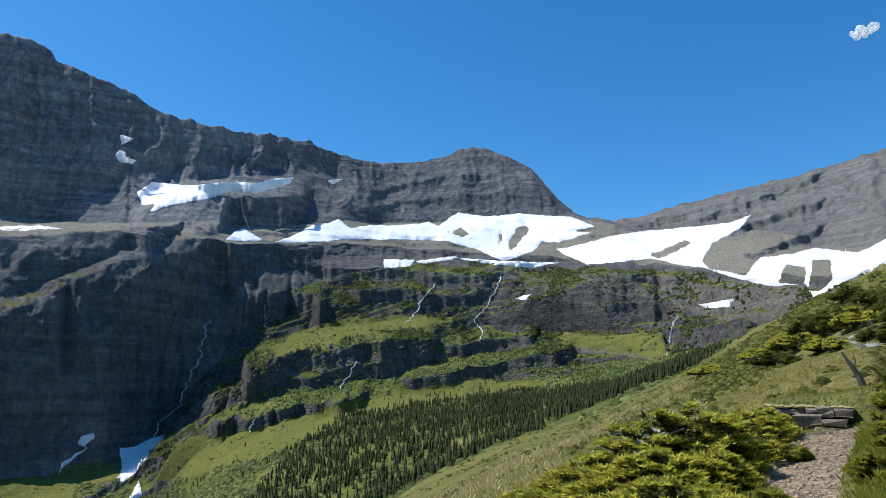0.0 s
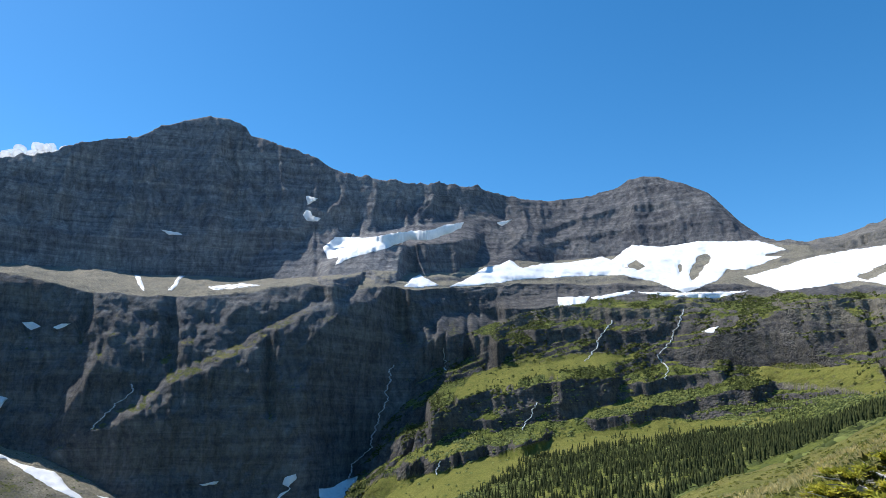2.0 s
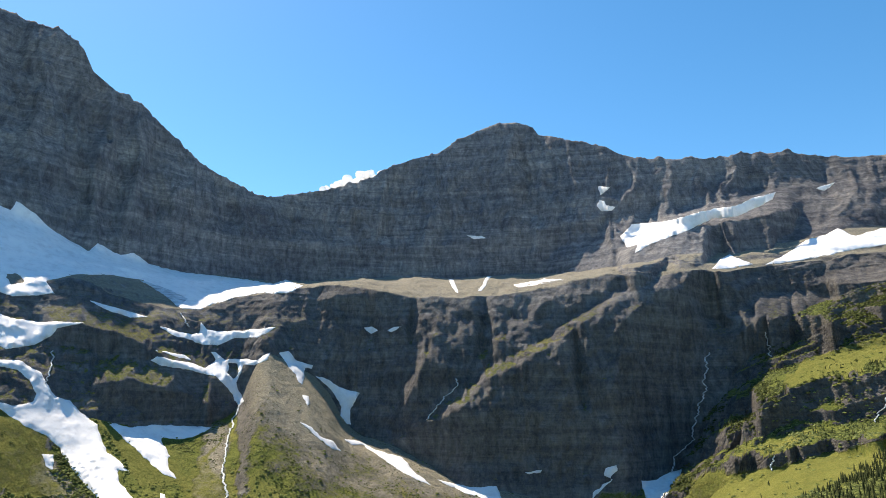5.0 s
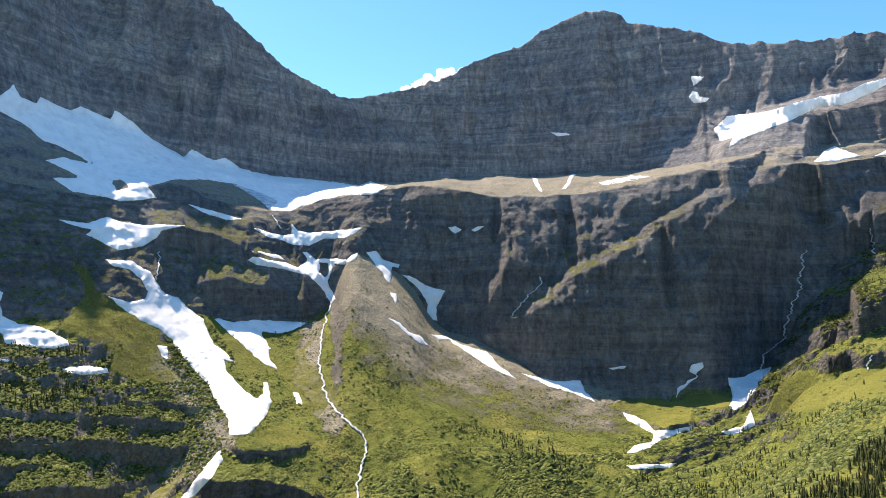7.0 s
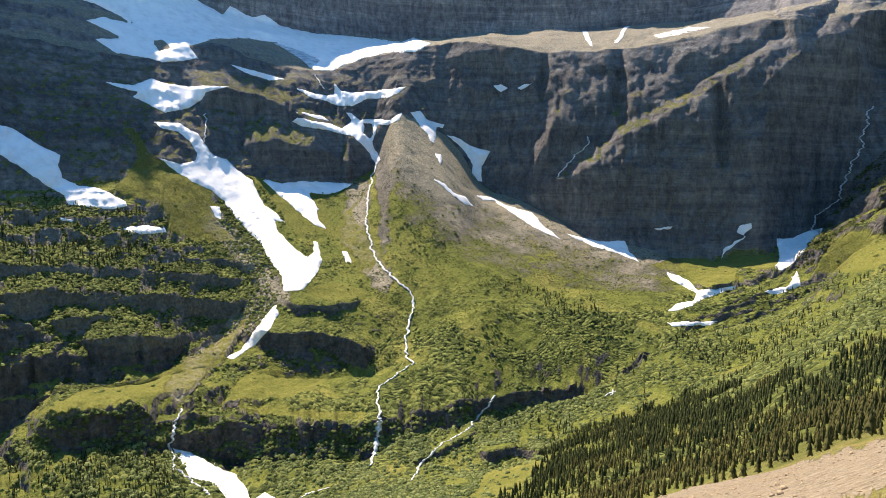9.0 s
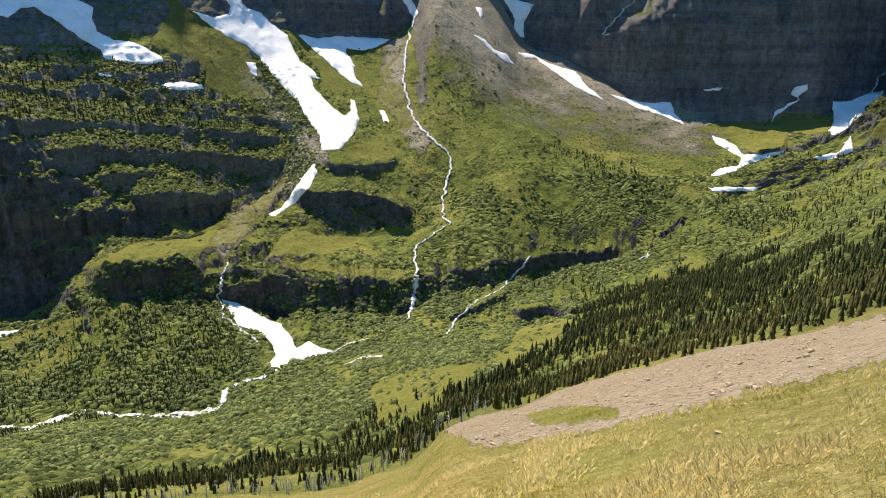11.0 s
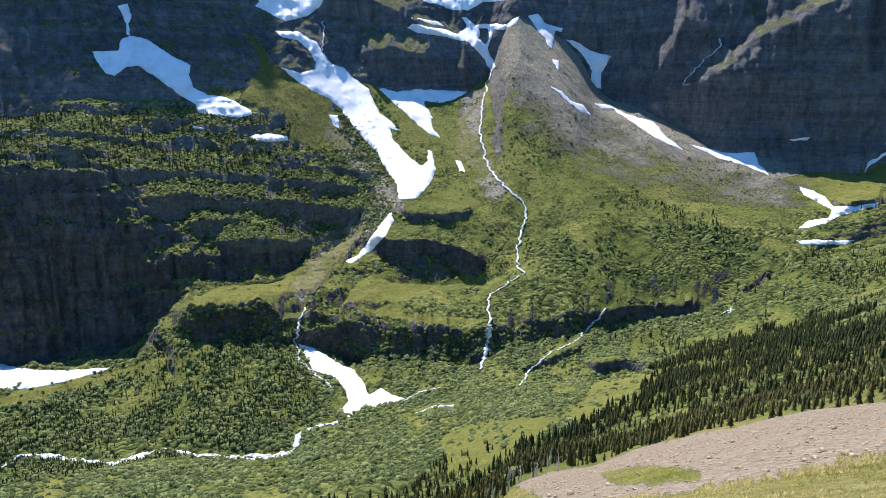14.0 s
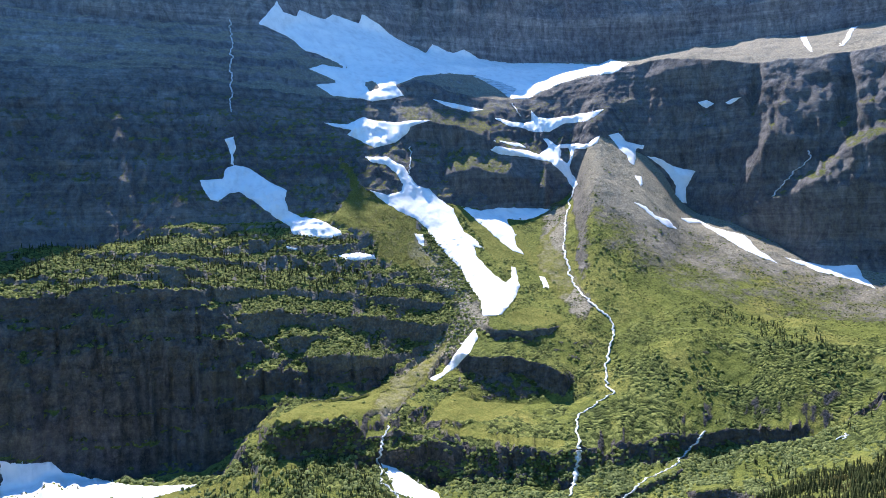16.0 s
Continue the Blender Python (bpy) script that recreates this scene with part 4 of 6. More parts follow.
SNOW["s8"] = [(50.03, -0.32), (49.08, -0.78), (48.41, -1.49), (47.55, -1.71), (46.79, -2.54), (47.52, -2.33), (48.61, -1.57)]
SNOW["s9"] = [(46.79, -1.59), (45.63, -1.72), (44.32, -2.36), (43.44, -2.66), (42.05, -3), (41.24, -4.05), (39.7, -5.09), (40.79, -4.75), (42.54, -3.83), (43.87, -2.9), (45.19, -2.06), (46.05, -2.05)]
SNOW["s9b"] = [(39.44, -4.65), (36.74, -5.22), (34.79, -5.15), (34.34, -5.97), (33.51, -6.76), (35.1, -6.21), (37.11, -5.65)]
SNOW["s10"] = [(71.47, 3.86), (69.77, 3.88), (69.22, 3.55), (68.29, 3.04), (67.89, 2.28), (67.26, 1.42), (66.39, 1.2), (65.53, 0.33), (64.43, -0.47), (64.1, -1.45), (63.57, -2.34), (62.68, -3.02), (62.01, -3.84), (62.83, -3.56), (62.61, -4.37), (61.81, -5.29), (61.13, -5.98), (60.35, -6.57), (59.74, -6.21), (59.83, -5.3), (59.42, -5.39), (59.15, -6.9), (59.52, -7.82), (60.7, -9.19), (62.24, -9.31), (62.4, -8.02), (63.21, -6.87), (64.09, -5.26), (64.98, -4.35), (65.85, -3.21), (66.71, -2), (67.57, -1.2), (68.87, -0.53), (70.14, 0.34), (71.18, 1.2), (69.69, 0.77), (68.59, 1.07), (68.43, 1.63), (68.96, 2.49), (69.8, 3.2), (70.86, 3.41)]
SNOW["s11"] = [(63.74, -0.3), (62.3, -0.69), (60.52, -0.51), (56.56, -0.7), (57.47, -1.21), (58.56, -1.59), (60.06, -1.37), (60.02, -1.76), (59.3, -2.74), (59.54, -2.92), (59.26, -3.8), (58.65, -4.35), (59.6, -4.06), (60.58, -3.27), (61.38, -2.5), (62.55, -1.53)]
SNOW["s12"] = [(62.81, -10.31), (62.69, -11), (63.32, -12.14), (64.75, -13.48), (66.19, -14.35), (66.88, -14.19), (65.7, -13.68), (64.97, -12.79), (63.76, -11.21), (63.05, -10.4)]
SNOW["s13"] = [(84.26, 2.23), (82.52, 2.33), (82.34, 3.05), (81.56, 3.38), (80.44, 3.08), (78.97, 2.01), (77.7, 1.32), (77.86, 0.78), (77.65, -0.27), (76.75, -0.78), (75.32, -1.05), (74.71, -1.35), (73.61, -2.01), (73.5, -2.36), (74.58, -2.56), (77.38, -2.17), (77.62, -1.53), (78.59, -0.89), (80.25, 0.57), (81.35, 1.3), (82.13, 1.18), (82.93, 0.57), (83.48, 0.77), (83.96, 1.56)]
SNOW["s13b"] = [(82.25, 5.39), (81.56, 5.53), (81.46, 4.56), (81.68, 4.16), (81.67, 3.37), (81.89, 3.45), (81.83, 4.16)]
SNOW["s14"] = [(74.32, -4.05), (72.51, -3.78), (70.99, -4.03), (70.79, -4.39), (72.54, -4.44)]
SNOW["s15"] = [(67.62, -2.44), (66.95, -2.53), (66.89, -3.52), (67.33, -3.2)]
SNOW["s16"] = [(57.56, -6.14), (57.1, -6.23), (56.77, -7.14), (57.28, -7.05)]
SNOW["s17"] = [(70.98, -20.49), (69.73, -20.93), (67.88, -22.15), (66.37, -22.9), (65.53, -24.04), (65.17, -24.93), (64.07, -24.41), (63.1, -25.01), (62.02, -25.26), (62.38, -25.59), (64.11, -25.84), (65.59, -25.99), (67.08, -26.55), (68.04, -26.06), (67.44, -25.76), (66.94, -25.27), (67.15, -24.39), (67.7, -23.7), (68.64, -23.2), (69.81, -22.69), (70.47, -21.54)]
SNOW["s18"] = [(92.76, -18.91), (92.09, -19.13), (90.74, -19.72), (88.2, -20.29), (85.5, -20.53), (85.91, -20.71), (89.04, -21.01), (90.9, -21.02), (92.99, -20.64)]
SNOW["s18b"] = [(98.46, -16.63), (97.13, -17.13), (95.39, -17.32), (94.72, -18.1), (92.57, -19.08), (89.53, -20.09), (85.69, -20.55), (88.78, -20.92), (91.53, -20.81), (95.22, -20.25), (98.64, -19.48)]
SNOW["s19"] = [(31.58, -7.48), (30.64, -7.7), (29.69, -8.16), (29.21, -8.73), (27.88, -8.62), (26.36, -8.18), (26.53, -8.5), (28.52, -9.27), (29.52, -9.97), (30.57, -10.39), (31.3, -10.45), (30.62, -9.86), (29.38, -9.55), (29.26, -8.93), (30.39, -8.42), (31.15, -8.06)]
SNOW["s20"] = [(23.86, -4.59), (22.81, -4.54), (22.05, -4.08), (20.88, -3.7), (21, -4.18), (21.6, -4.77), (22.13, -5.67), (22.85, -6.59), (23.33, -6.96), (23.8, -6.78), (23.56, -5.9), (23.73, -5.31)]
SNOW["s21"] = [(27.58, -6.39), (27.47, -5.56), (26.61, -4.9), (25.89, -4.53), (26.59, -4.24), (26.41, -3.78), (25.6, -3.48), (25.49, -3.88), (26.09, -4.37), (25.96, -4.61), (26.76, -5.28), (27.44, -5.94)]
SNOW["s22"] = [(24.49, -8.57), (22.88, -8.01), (22.31, -6.87), (22.05, -7.95), (23.64, -8.76)]
SNOW["s22b"] = [(31.31, -11.37), (27.58, -10.99), (28.19, -11.37), (30.89, -11.64)]
SNOW["s23"] = [(38.45, 11.07), (38.0, 11.01), (37.6, 9.9), (37.91, 10.0)]
SNOW["s23b"] = [(35.25, 11.23), (34.9, 11.26), (35.69, 10.07), (36.0, 10.08)]
SNOW["s23c"] = [(33.07, 10.54), (30.51, 10.97), (28.75, 10.83), (30.51, 10.59), (32.63, 10.3)]
SNOW["s24"] = [(45.37, 7.07), (44.73, 7.16), (44.18, 6.89), (44.73, 6.57)]
SNOW["s24b"] = [(43.44, 6.89), (42.89, 7.16), (42.3, 7.2), (43.12, 6.71)]
SNOW["s25"] = [(24.27, 14.11), (23.3, 14.97), (20.58, 15.03), (18.32, 15.44), (16.99, 15.64), (15.26, 15.69), (14.16, 16.11), (12.46, 16.35), (12.72, 15.86), (14.02, 15.35), (15.55, 14.85), (17.05, 14.89), (17.95, 14.61), (18.85, 14.24), (21.12, 13.58), (22.04, 13.32), (23.2, 12.7), (22.94, 13.37), (23.86, 13.19)]
SNOW["s26"] = [(13.79, 11.07), (12.17, 11.78), (10.93, 12.57), (9.57, 12.86), (8.66, 13.22), (7.71, 12.48), (6.09, 12.86), (3.98, 12.82), (1.15, 13.2), (0.44, 12.88), (-1.3, 14.0), (-3.57, 13.63), (-6.4, 13.87), (-10.65, 13.49), (-12.45, 12.66), (-10.53, 12.31), (-12.12, 12.17), (-9.59, 11.43), (-8.22, 11.55), (-7.51, 10.79), (-4.96, 9.99), (-2.63, 11.06), (-0.28, 11.65), (3.95, 11.72), (7.68, 11.62), (11.32, 11.19)]
SNOW["s27"] = [(-9.35, 10.94), (-10.95, 11.17), (-13.68, 11.84), (-16.33, 12.12), (-18.92, 12.2), (-22.66, 12.33), (-24.3, 12.83), (-23.43, 11.84), (-21.43, 10.91), (-20.57, 9.58), (-21.02, 8.95), (-18.77, 9.41), (-16.67, 9.94), (-14.04, 9.72), (-11.81, 9.65), (-10.03, 10.42)]
SNOW["s28"] = [(-20.42, 9.15), (-23.59, 8.31), (-24.66, 9.59), (-26.77, 9.7), (-28.29, 10.03), (-31.09, 9.47), (-32.81, 10.25), (-34.7, 10.9), (-34.7, 8.9), (-33.68, 8.34), (-32.64, 8.51), (-30.22, 7.54), (-27.98, 6.42), (-27.52, 7.5), (-25.45, 7.37), (-23.17, 8.03)]
SNOW["s26b"] = [(-0.76, 10.36), (-4.49, 10.04), (-9.56, 9.84), (-7.26, 9.42), (-4.03, 9.77)]
SNOW["s29"] = [(4.94, 10.09), (2.28, 10.1), (2.74, 9.54), (4.83, 9.36)]
SNOW["s29b"] = [(2.28, 10.0), (-1.13, 10.45), (-0.76, 10.13), (1.81, 9.74)]
SNOW["s30"] = [(-20.09, 6.27), (-22.68, 6.61), (-22.24, 5.95), (-20.64, 5.95)]
SNOW["s30b"] = [(-5.85, 7.01), (-7.23, 7.37), (-6.76, 6.83)]
SNOW["s31"] = [(17.51, 11.1), (16.9, 11.76), (16.18, 12.08), (14.55, 11.2), (16.2, 11.01)]
SNOW["s31b"] = [(9.71, 16.25), (8.42, 16.5), (9.24, 15.96)]
SNOW["s32"] = [(25.83, 18.14), (24.81, 18.05), (25.39, 17.68), (25.68, 17.45)]
SNOW["s32b"] = [(26.02, 16.58), (25.83, 17.04), (25.44, 16.95), (25.3, 16.58), (24.58, 16.44), (24.82, 16.16), (25.68, 16.16)]
SNOW["s32c"] = [(36.87, 14.62), (35.61, 14.53), (35.23, 14.37), (36.3, 14.28)]
SNOW["s14b"] = [(77.94, -3.1), (77.05, -3.29), (77.22, -3.41), (77.87, -3.31)]
SNOW["s5b"] = [(61.3, 4.96), (60.16, 4.8), (58.99, 4.64), (58.38, 4.25), (59.36, 4.42), (60.33, 4.72)]
SNOW["s21b"] = [(32.54, -4.12), (31.2, -3.91), (31.35, -4.12), (32.29, -4.24)]

HOLES = {}
HOLES["glacier a"] = [(71.37, 9.66), (70.6, 9.87), (70.08, 9.3), (70.85, 9.01)]
HOLES["s5 a"] = [(55.68, 4.11), (55.12, 4.13), (54.91, 3.5), (55.18, 2.87), (55.65, 3.28)]
HOLES["s26 a"] = [(-0.6, 12.34), (-1.45, 12.76), (-2.25, 12.21), (-1.45, 11.98)]
HOLES["s26 b"] = [(-6.15, 12.64), (-6.85, 12.95), (-7.22, 12.49), (-6.46, 11.72), (-5.66, 10.81), (-5.43, 11.27)]
HOLES["s26 c"] = [(-4.6, 12.2), (-4.88, 12.24), (-4.87, 11.42), (-4.69, 11.42)]
HOLES["s28 a"] = [(-25.67, 7.69), (-26.52, 8.97), (-27.62, 8.69), (-27.4, 7.39)]
HOLES["s28 b"] = [(-27.74, 6.96), (-28.14, 9.18), (-29.29, 9.09), (-29.31, 7.68), (-28.39, 6.93)]
HOLES["s27 a"] = [(-16.68, 10.2), (-19.5, 11.25), (-19.9, 10.92), (-17.52, 9.9)]

SNOW_ON = np.zeros(RAD.shape, bool)
for n, (key, outline) in enumerate(SNOW.items()):
    big = len(outline) > 13
    kind = "small glacier of pale blue-white ice under the headwall" if key == "glacier" else (
        "large bright white snowfield with ragged rock islands" if big else "small patch of old white snow among the rocks")
    SNOW_ON |= inside(BEAR, elev, outline)
    lay_snow("glacier" if key == "glacier" else "snowfield" if big else "snow_patch", outline, n * 3.7, 1.3 if big else 0.9, kind, [HOLES[h] for h in HOLES if h.split()[0] == key])

# the crevassed front of the glacier
ICE = Shade("glacier_ice", 0.35, 0.5)
ICE.colour(ICE.ramp(ICE.noise(1.0, 6, 0.7, (0.03, 0.03, 0.22)), (0.36, (0.2, 0.27, 0.32)), (0.5, (0.5, 0.6, 0.66)), (0.64, (0.75, 0.8, 0.84))))
ICE.bump(ICE.noise(1.0, 6, 0.7, (0.05, 0.05, 0.3)), 0.8, 2.0)
front = lay_snow("ice_front", [(62.65, 10.09), (61.44, 9.83), (60.18, 9.43), (58.93, 8.85), (59.12, 8.34), (59.75, 8.28), (60.73, 9.06), (61.89, 9.71)], 2.9, 3.4, "bare blue-grey crevassed ice")
for key in ("category", "group"):
    del front[key]
front.data.materials[0] = ICE.m
front.parent = bpy.data.objects["glacier"]

STREAMS = {}
STREAMS["main"] = (5, [(54.71, 1.12), (55.35, -1.49), (55.56, -3.71), (54.99, -6.41), (53.91, -7.77), (51.57, -10.02), (52.21, -12.32), (52.4, -14.16), (51.91, -15.29), (54.49, -16.95), (54.86, -18.1), (54.45, -19.68)])
STREAMS["fall"] = (13, [(54.55, -19.69), (54.83, -21.05), (55.05, -22.41), (55.39, -23.13)])
STREAMS["right"] = (5, [(44.92, -17.69), (45.21, -18.38), (46.36, -19.44), (47.25, -20.52), (49.35, -21.53), (50.28, -22.25), (50.99, -22.95), (52.03, -24.32)])
STREAMS["braid"] = (6, [(58.85, -24.48), (60.6, -24.82), (62.1, -25.49)])
STREAMS["braid2"] = (6, [(57.61, -25.9), (59.61, -25.98), (61.12, -26.48)])
STREAMS["river"] = (13, [(67.84, -26.83), (69.81, -27.02), (71.29, -27.4), (71.86, -28.74), (73.79, -28.86), (77.52, -28.44), (79.75, -27.93), (81.89, -27.2), (84.05, -27.23), (86.15, -27.36), (88.47, -26.56), (90.68, -25.75), (92.1, -25.27), (93.63, -25.81), (95.09, -26.13)])
STREAMS["left"] = (2, [(70.25, -17.72), (70.76, -18.58), (71.13, -20.12), (70.95, -21.91), (68.21, -24.32)])
STREAMS["w1"] = (3, [(18.35, 4.79), (18.67, 3.12), (18.85, 1.91), (19.63, 0.09), (19.92, -1.54), (21.2, -2.8), (21.68, -4.05)])
STREAMS["w2"] = (2.5, [(37.76, 3.04), (37.98, 2.27), (39.32, 1.04), (40.13, -0.24)])
STREAMS["w3"] = (3, [(0.72, 8.14), (1.77, 6.66), (2.08, 5.97), (2.98, 4.95)])
STREAMS["w4"] = (3, [(-4.76, 8.75), (-4.1, 7.15), (-3.55, 6.24), (-2.63, 5.32), (-3.31, 4.28), (-2.99, 3.37)])
STREAMS["w5"] = (3, [(-18.2, 5.06), (-17.88, 3.69), (-17.56, 2.31)])
STREAMS["w6"] = (2, [(14.13, 6.13), (14.16, 4.27)])
STREAMS["w7"] = (2, [(14.45, -2.65), (14.88, -3.74)])
STREAMS["w8"] = (2, [(67.83, 4.61), (67.7, 3.11), (67.89, 2.24)])
STREAMS["w9"] = (2.5, [(81.32, 14.2), (81.52, 10.73), (81.6, 7.36)])
STREAMS["w10"] = (2.5, [(35.16, -16.93), (35.67, -17.33)])
STREAMS["w11"] = (2.5, [(-18.55, 5.4), (-18.19, 4.76)])
STREAMS["w12"] = (2.5, [(59.34, 7.76), (58.88, 6.66)])
STREAMS["w13"] = (2, [(35.18, -16.83), (35.96, -17.45)])
STREAMS["w14"] = (2, [(6.9, 1.83), (7.65, 0.4), (8.16, -0.39)])



def lay_stream(name, width, pts, seed, label):
    """White water down the land along a line of sights."""
    a, e = [], []
    for (x0, y0), (x1, y1) in zip(pts[:-1], pts[1:]):
        n = max(2, int(math.hypot(x1 - x0, y1 - y0) / 0.07))
        for i in range(n):
            a.append(x0 + (x1 - x0) * i / n), e.append(y0 + (y1 - y0) * i / n)
    a, e = np.array(a), np.array(e)
    run = np.arange(len(a)) * 0.09
    a = a + 0.3 * fbm(run * 1.9 + seed, run * 0, 4, 81) + 0.17 * fbm(run * 6.0 + seed, run * 0, 3, 85)
    r = sight(a, e)
    half = np.degrees(width * 0.25 * (0.2 + 1.2 * value_noise(run * 3 + seed, run * 0, 83)) / r)
    across = np.gradient(e)
    across = np.abs(across) / (np.abs(across) + np.abs(np.gradient(a)) + 1e-9)
    rows = []
    for k, side in enumerate((-1, -0.4, 0.4, 1)):
        aa, ee = a + side * half * (0.25 + 0.75 * across), e - side * half * 0.6 * (1 - across)
        lift = 1.6 if abs(side) < 1 else 0.7
        rows.append(spot(aa, ee, sight(aa, ee) - lift * np.clip(r / 900, 0.4, 1.6)))
    co = np.stack(rows, 1)
    n = len(a)
    faces = [(i * 4 + k, i * 4 + k + 1, i * 4 + k + 5, i * 4 + k + 4) for i in range(n - 1) for k in range(3)]
    me = mesh_of(name, co.reshape(-1, 3), faces, WATER_MAT, False)
    ob = tagged(new(name, me), label, "stream" if name == "stream" else "waterfall", "streams of the basin")
    solid = ob.modifiers.new("depth", "SOLIDIFY")
    solid.thickness, solid.offset = 0.8, 1.0
    return ob


for n, (key, (width, pts)) in enumerate(STREAMS.items()):
    SNOW_ON |= (from_line(BEAR, elev, pts) < 0.22) & (SEG < 10)
    if key in ("main", "braid", "braid2", "river", "left", "right"):
        lay_stream("stream", width, pts, n * 5.3, "narrow foaming white stream running down the green slope" if key != "river" else "shallow pale gravel stream winding along the valley floor")
    else:
        lay_stream("waterfall", width, pts, n * 5.3, "thin white waterfall dropping down the dark rock")

# ---------- woods and scrub ----------


def leaf_material(name, dark, light, rough=0.8, glow=0.3):
    s = Shade(name, rough, 0.15)
    island = s.t.nodes.new("ShaderNodeNewGeometry").outputs["Random Per Island"]
    c = s.ramp(island, (0.0, dark), (1.0, light))
    c = s.mix(0.6, c, s.ramp(s.noise(0.02, 4), (0.3, (0.55, 0.6, 0.6)), (0.7, (1.3, 1.2, 1.1))), "MULTIPLY")
    s.colour(c)
    through_leaf = s.node("ShaderNodeBsdfTranslucent")
    s.link(c, through_leaf.inputs["Color"])
    both = s.node("ShaderNodeMixShader", Fac=glow)
    s.link(s.bsdf.outputs[0], both.inputs[1])
    s.link(through_leaf.outputs[0], both.inputs[2])
    s.link(both.outputs[0], s.t.nodes["Material Output"].inputs["Surface"])
    return s.m


FIR_MAT = leaf_material("fir_needles", (0.026, 0.04, 0.015), (0.085, 0.102, 0.034))
OLIVE_FIR_MAT = leaf_material("dry_fir_needles", (0.045, 0.05, 0.018), (0.15, 0.14, 0.046))
SCRUB_MAT = leaf_material("scrub_leaves", (0.065, 0.09, 0.026), (0.23, 0.27, 0.08))
PALE_SCRUB_MAT = leaf_material("willow_leaves", (0.075, 0.105, 0.036), (0.28, 0.325, 0.12))
DARK_SCRUB_MAT = leaf_material("dark_scrub_leaves", (0.035, 0.05, 0.014), (0.11, 0.13, 0.036))
BARK = Shade("grey_bark", 0.9, 0.1)
BARK_MAT = BARK.colour(BARK.ramp(BARK.noise(3.0, 5), (0.3, (0.10, 0.085, 0.07)), (0.7, (0.2, 0.18, 0.155)))).m
DEAD = Shade("dead_wood", 0.85, 0.15)
DEAD_MAT = DEAD.colour(DEAD.ramp(DEAD.noise(4.0, 5), (0.3, (0.36, 0.335, 0.3)), (0.7, (0.62, 0.59, 0.54)))).m


def fir_shape(seed, layers=4, sides=4):
    """Crown of a fir of unit height: tiers of drooping boughs with a jagged rim."""
    rng = np.random.RandomState(seed)
    co, faces = [], []
    for k in range(layers):
        t = k / layers
        top, low = min(1.0, 0.2 + 0.8 * (t + 1.5 / layers)), 0.08 + 0.84 * t
        radius = 0.15 * (1 - t) ** 0.8 + 0.018
        c = len(co)
        co.append((rng.uniform(-0.012, 0.012), rng.uniform(-0.012, 0.012), top))
        turn = rng.uniform(0, 6.28)
        for i in range(sides * 2):
            q = turn + i * math.pi / sides
            rad = radius * (rng.uniform(0.85, 1.25) if i % 2 == 0 else rng.uniform(0.35, 0.6))
            co.append((rad * math.cos(q), rad * math.sin(q), low + (rng.uniform(-0.03, 0.02) if i % 2 == 0 else 0.06)))
        faces += [(c, c + 1 + i, c + 1 + (i + 1) % (sides * 2)) for i in range(sides * 2)]
    return np.array(co), np.array(faces)


def tuft_shape(seed, leaves=4):
    """A low shrub of unit width: a lumpy crown with leafy sprays standing out of it."""
    rng = np.random.RandomState(seed)
    co, faces = [(rng.uniform(-0.1, 0.1), rng.uniform(-0.1, 0.1), rng.uniform(0.42, 0.52))], []
    for ring, (rad, h) in enumerate(((0.32, 0.36), (0.5, 0.0))):
        for k in range(5):
            q = 1.2566 * (k + 0.5 * ring) + rng.uniform(-0.3, 0.3)
            g = rad * rng.uniform(0.75, 1.25)
            co.append((g * math.cos(q), g * math.sin(q), h * rng.uniform(0.7, 1.25)))
    for k in range(5):
        n = (k + 1) % 5
        faces += [(0, 1 + k, 1 + n), (1 + k, 6 + k, 1 + n), (1 + n, 6 + k, 6 + n)]
    for k in range(leaves):
        q, h = rng.uniform(0, 6.28), rng.uniform(0.2, 1.0)
        rad = math.sqrt(max(0.0, 1 - h * h)) * 0.5
        p = np.array([rad * math.cos(q), rad * math.sin(q), 0.46 * h])
        side, c = np.array([-math.sin(q), math.cos(q), rng.uniform(-0.5, 0.5)]) * 0.16, len(co)
        co += [p - side, p + side, p + np.array([math.cos(q) * 0.14, math.sin(q) * 0.14, rng.uniform(0.12, 0.24)])]
        faces.append((c, c + 1, c + 2))
    return np.array([tuple(v) for v in co]), np.array(faces)


def scatter(weight, count, seed):
    """Places drawn on the land, as thick as the weight says."""
    rng = np.random.RandomState(seed)
    w = len(VIEW) - 1
    n = len(RAD) - 8
    area = np.abs(RAD[1:n + 1, :w] - RAD[:n, :w]) * RAD[:n, :w]
    p = np.clip(weight[:n, :w], 0, None) * (1 - 0.93 * lawn[:n, :w]) * area * ~SNOW_ON[:n, :w]
    i, j = np.unravel_index(rng.choice(n * w, count, p=(p / p.sum()).ravel()), (n, w))
    u, v = rng.rand(count), rng.rand(count)

    def at(m):
        return (m[i, j] * (1 - u) + m[i + 1, j] * u) * (1 - v) + (m[i, j + 1] * (1 - u) + m[i + 1, j + 1] * u) * v
    return np.stack([at(PX), at(PY), at(HGT)], -1), rng


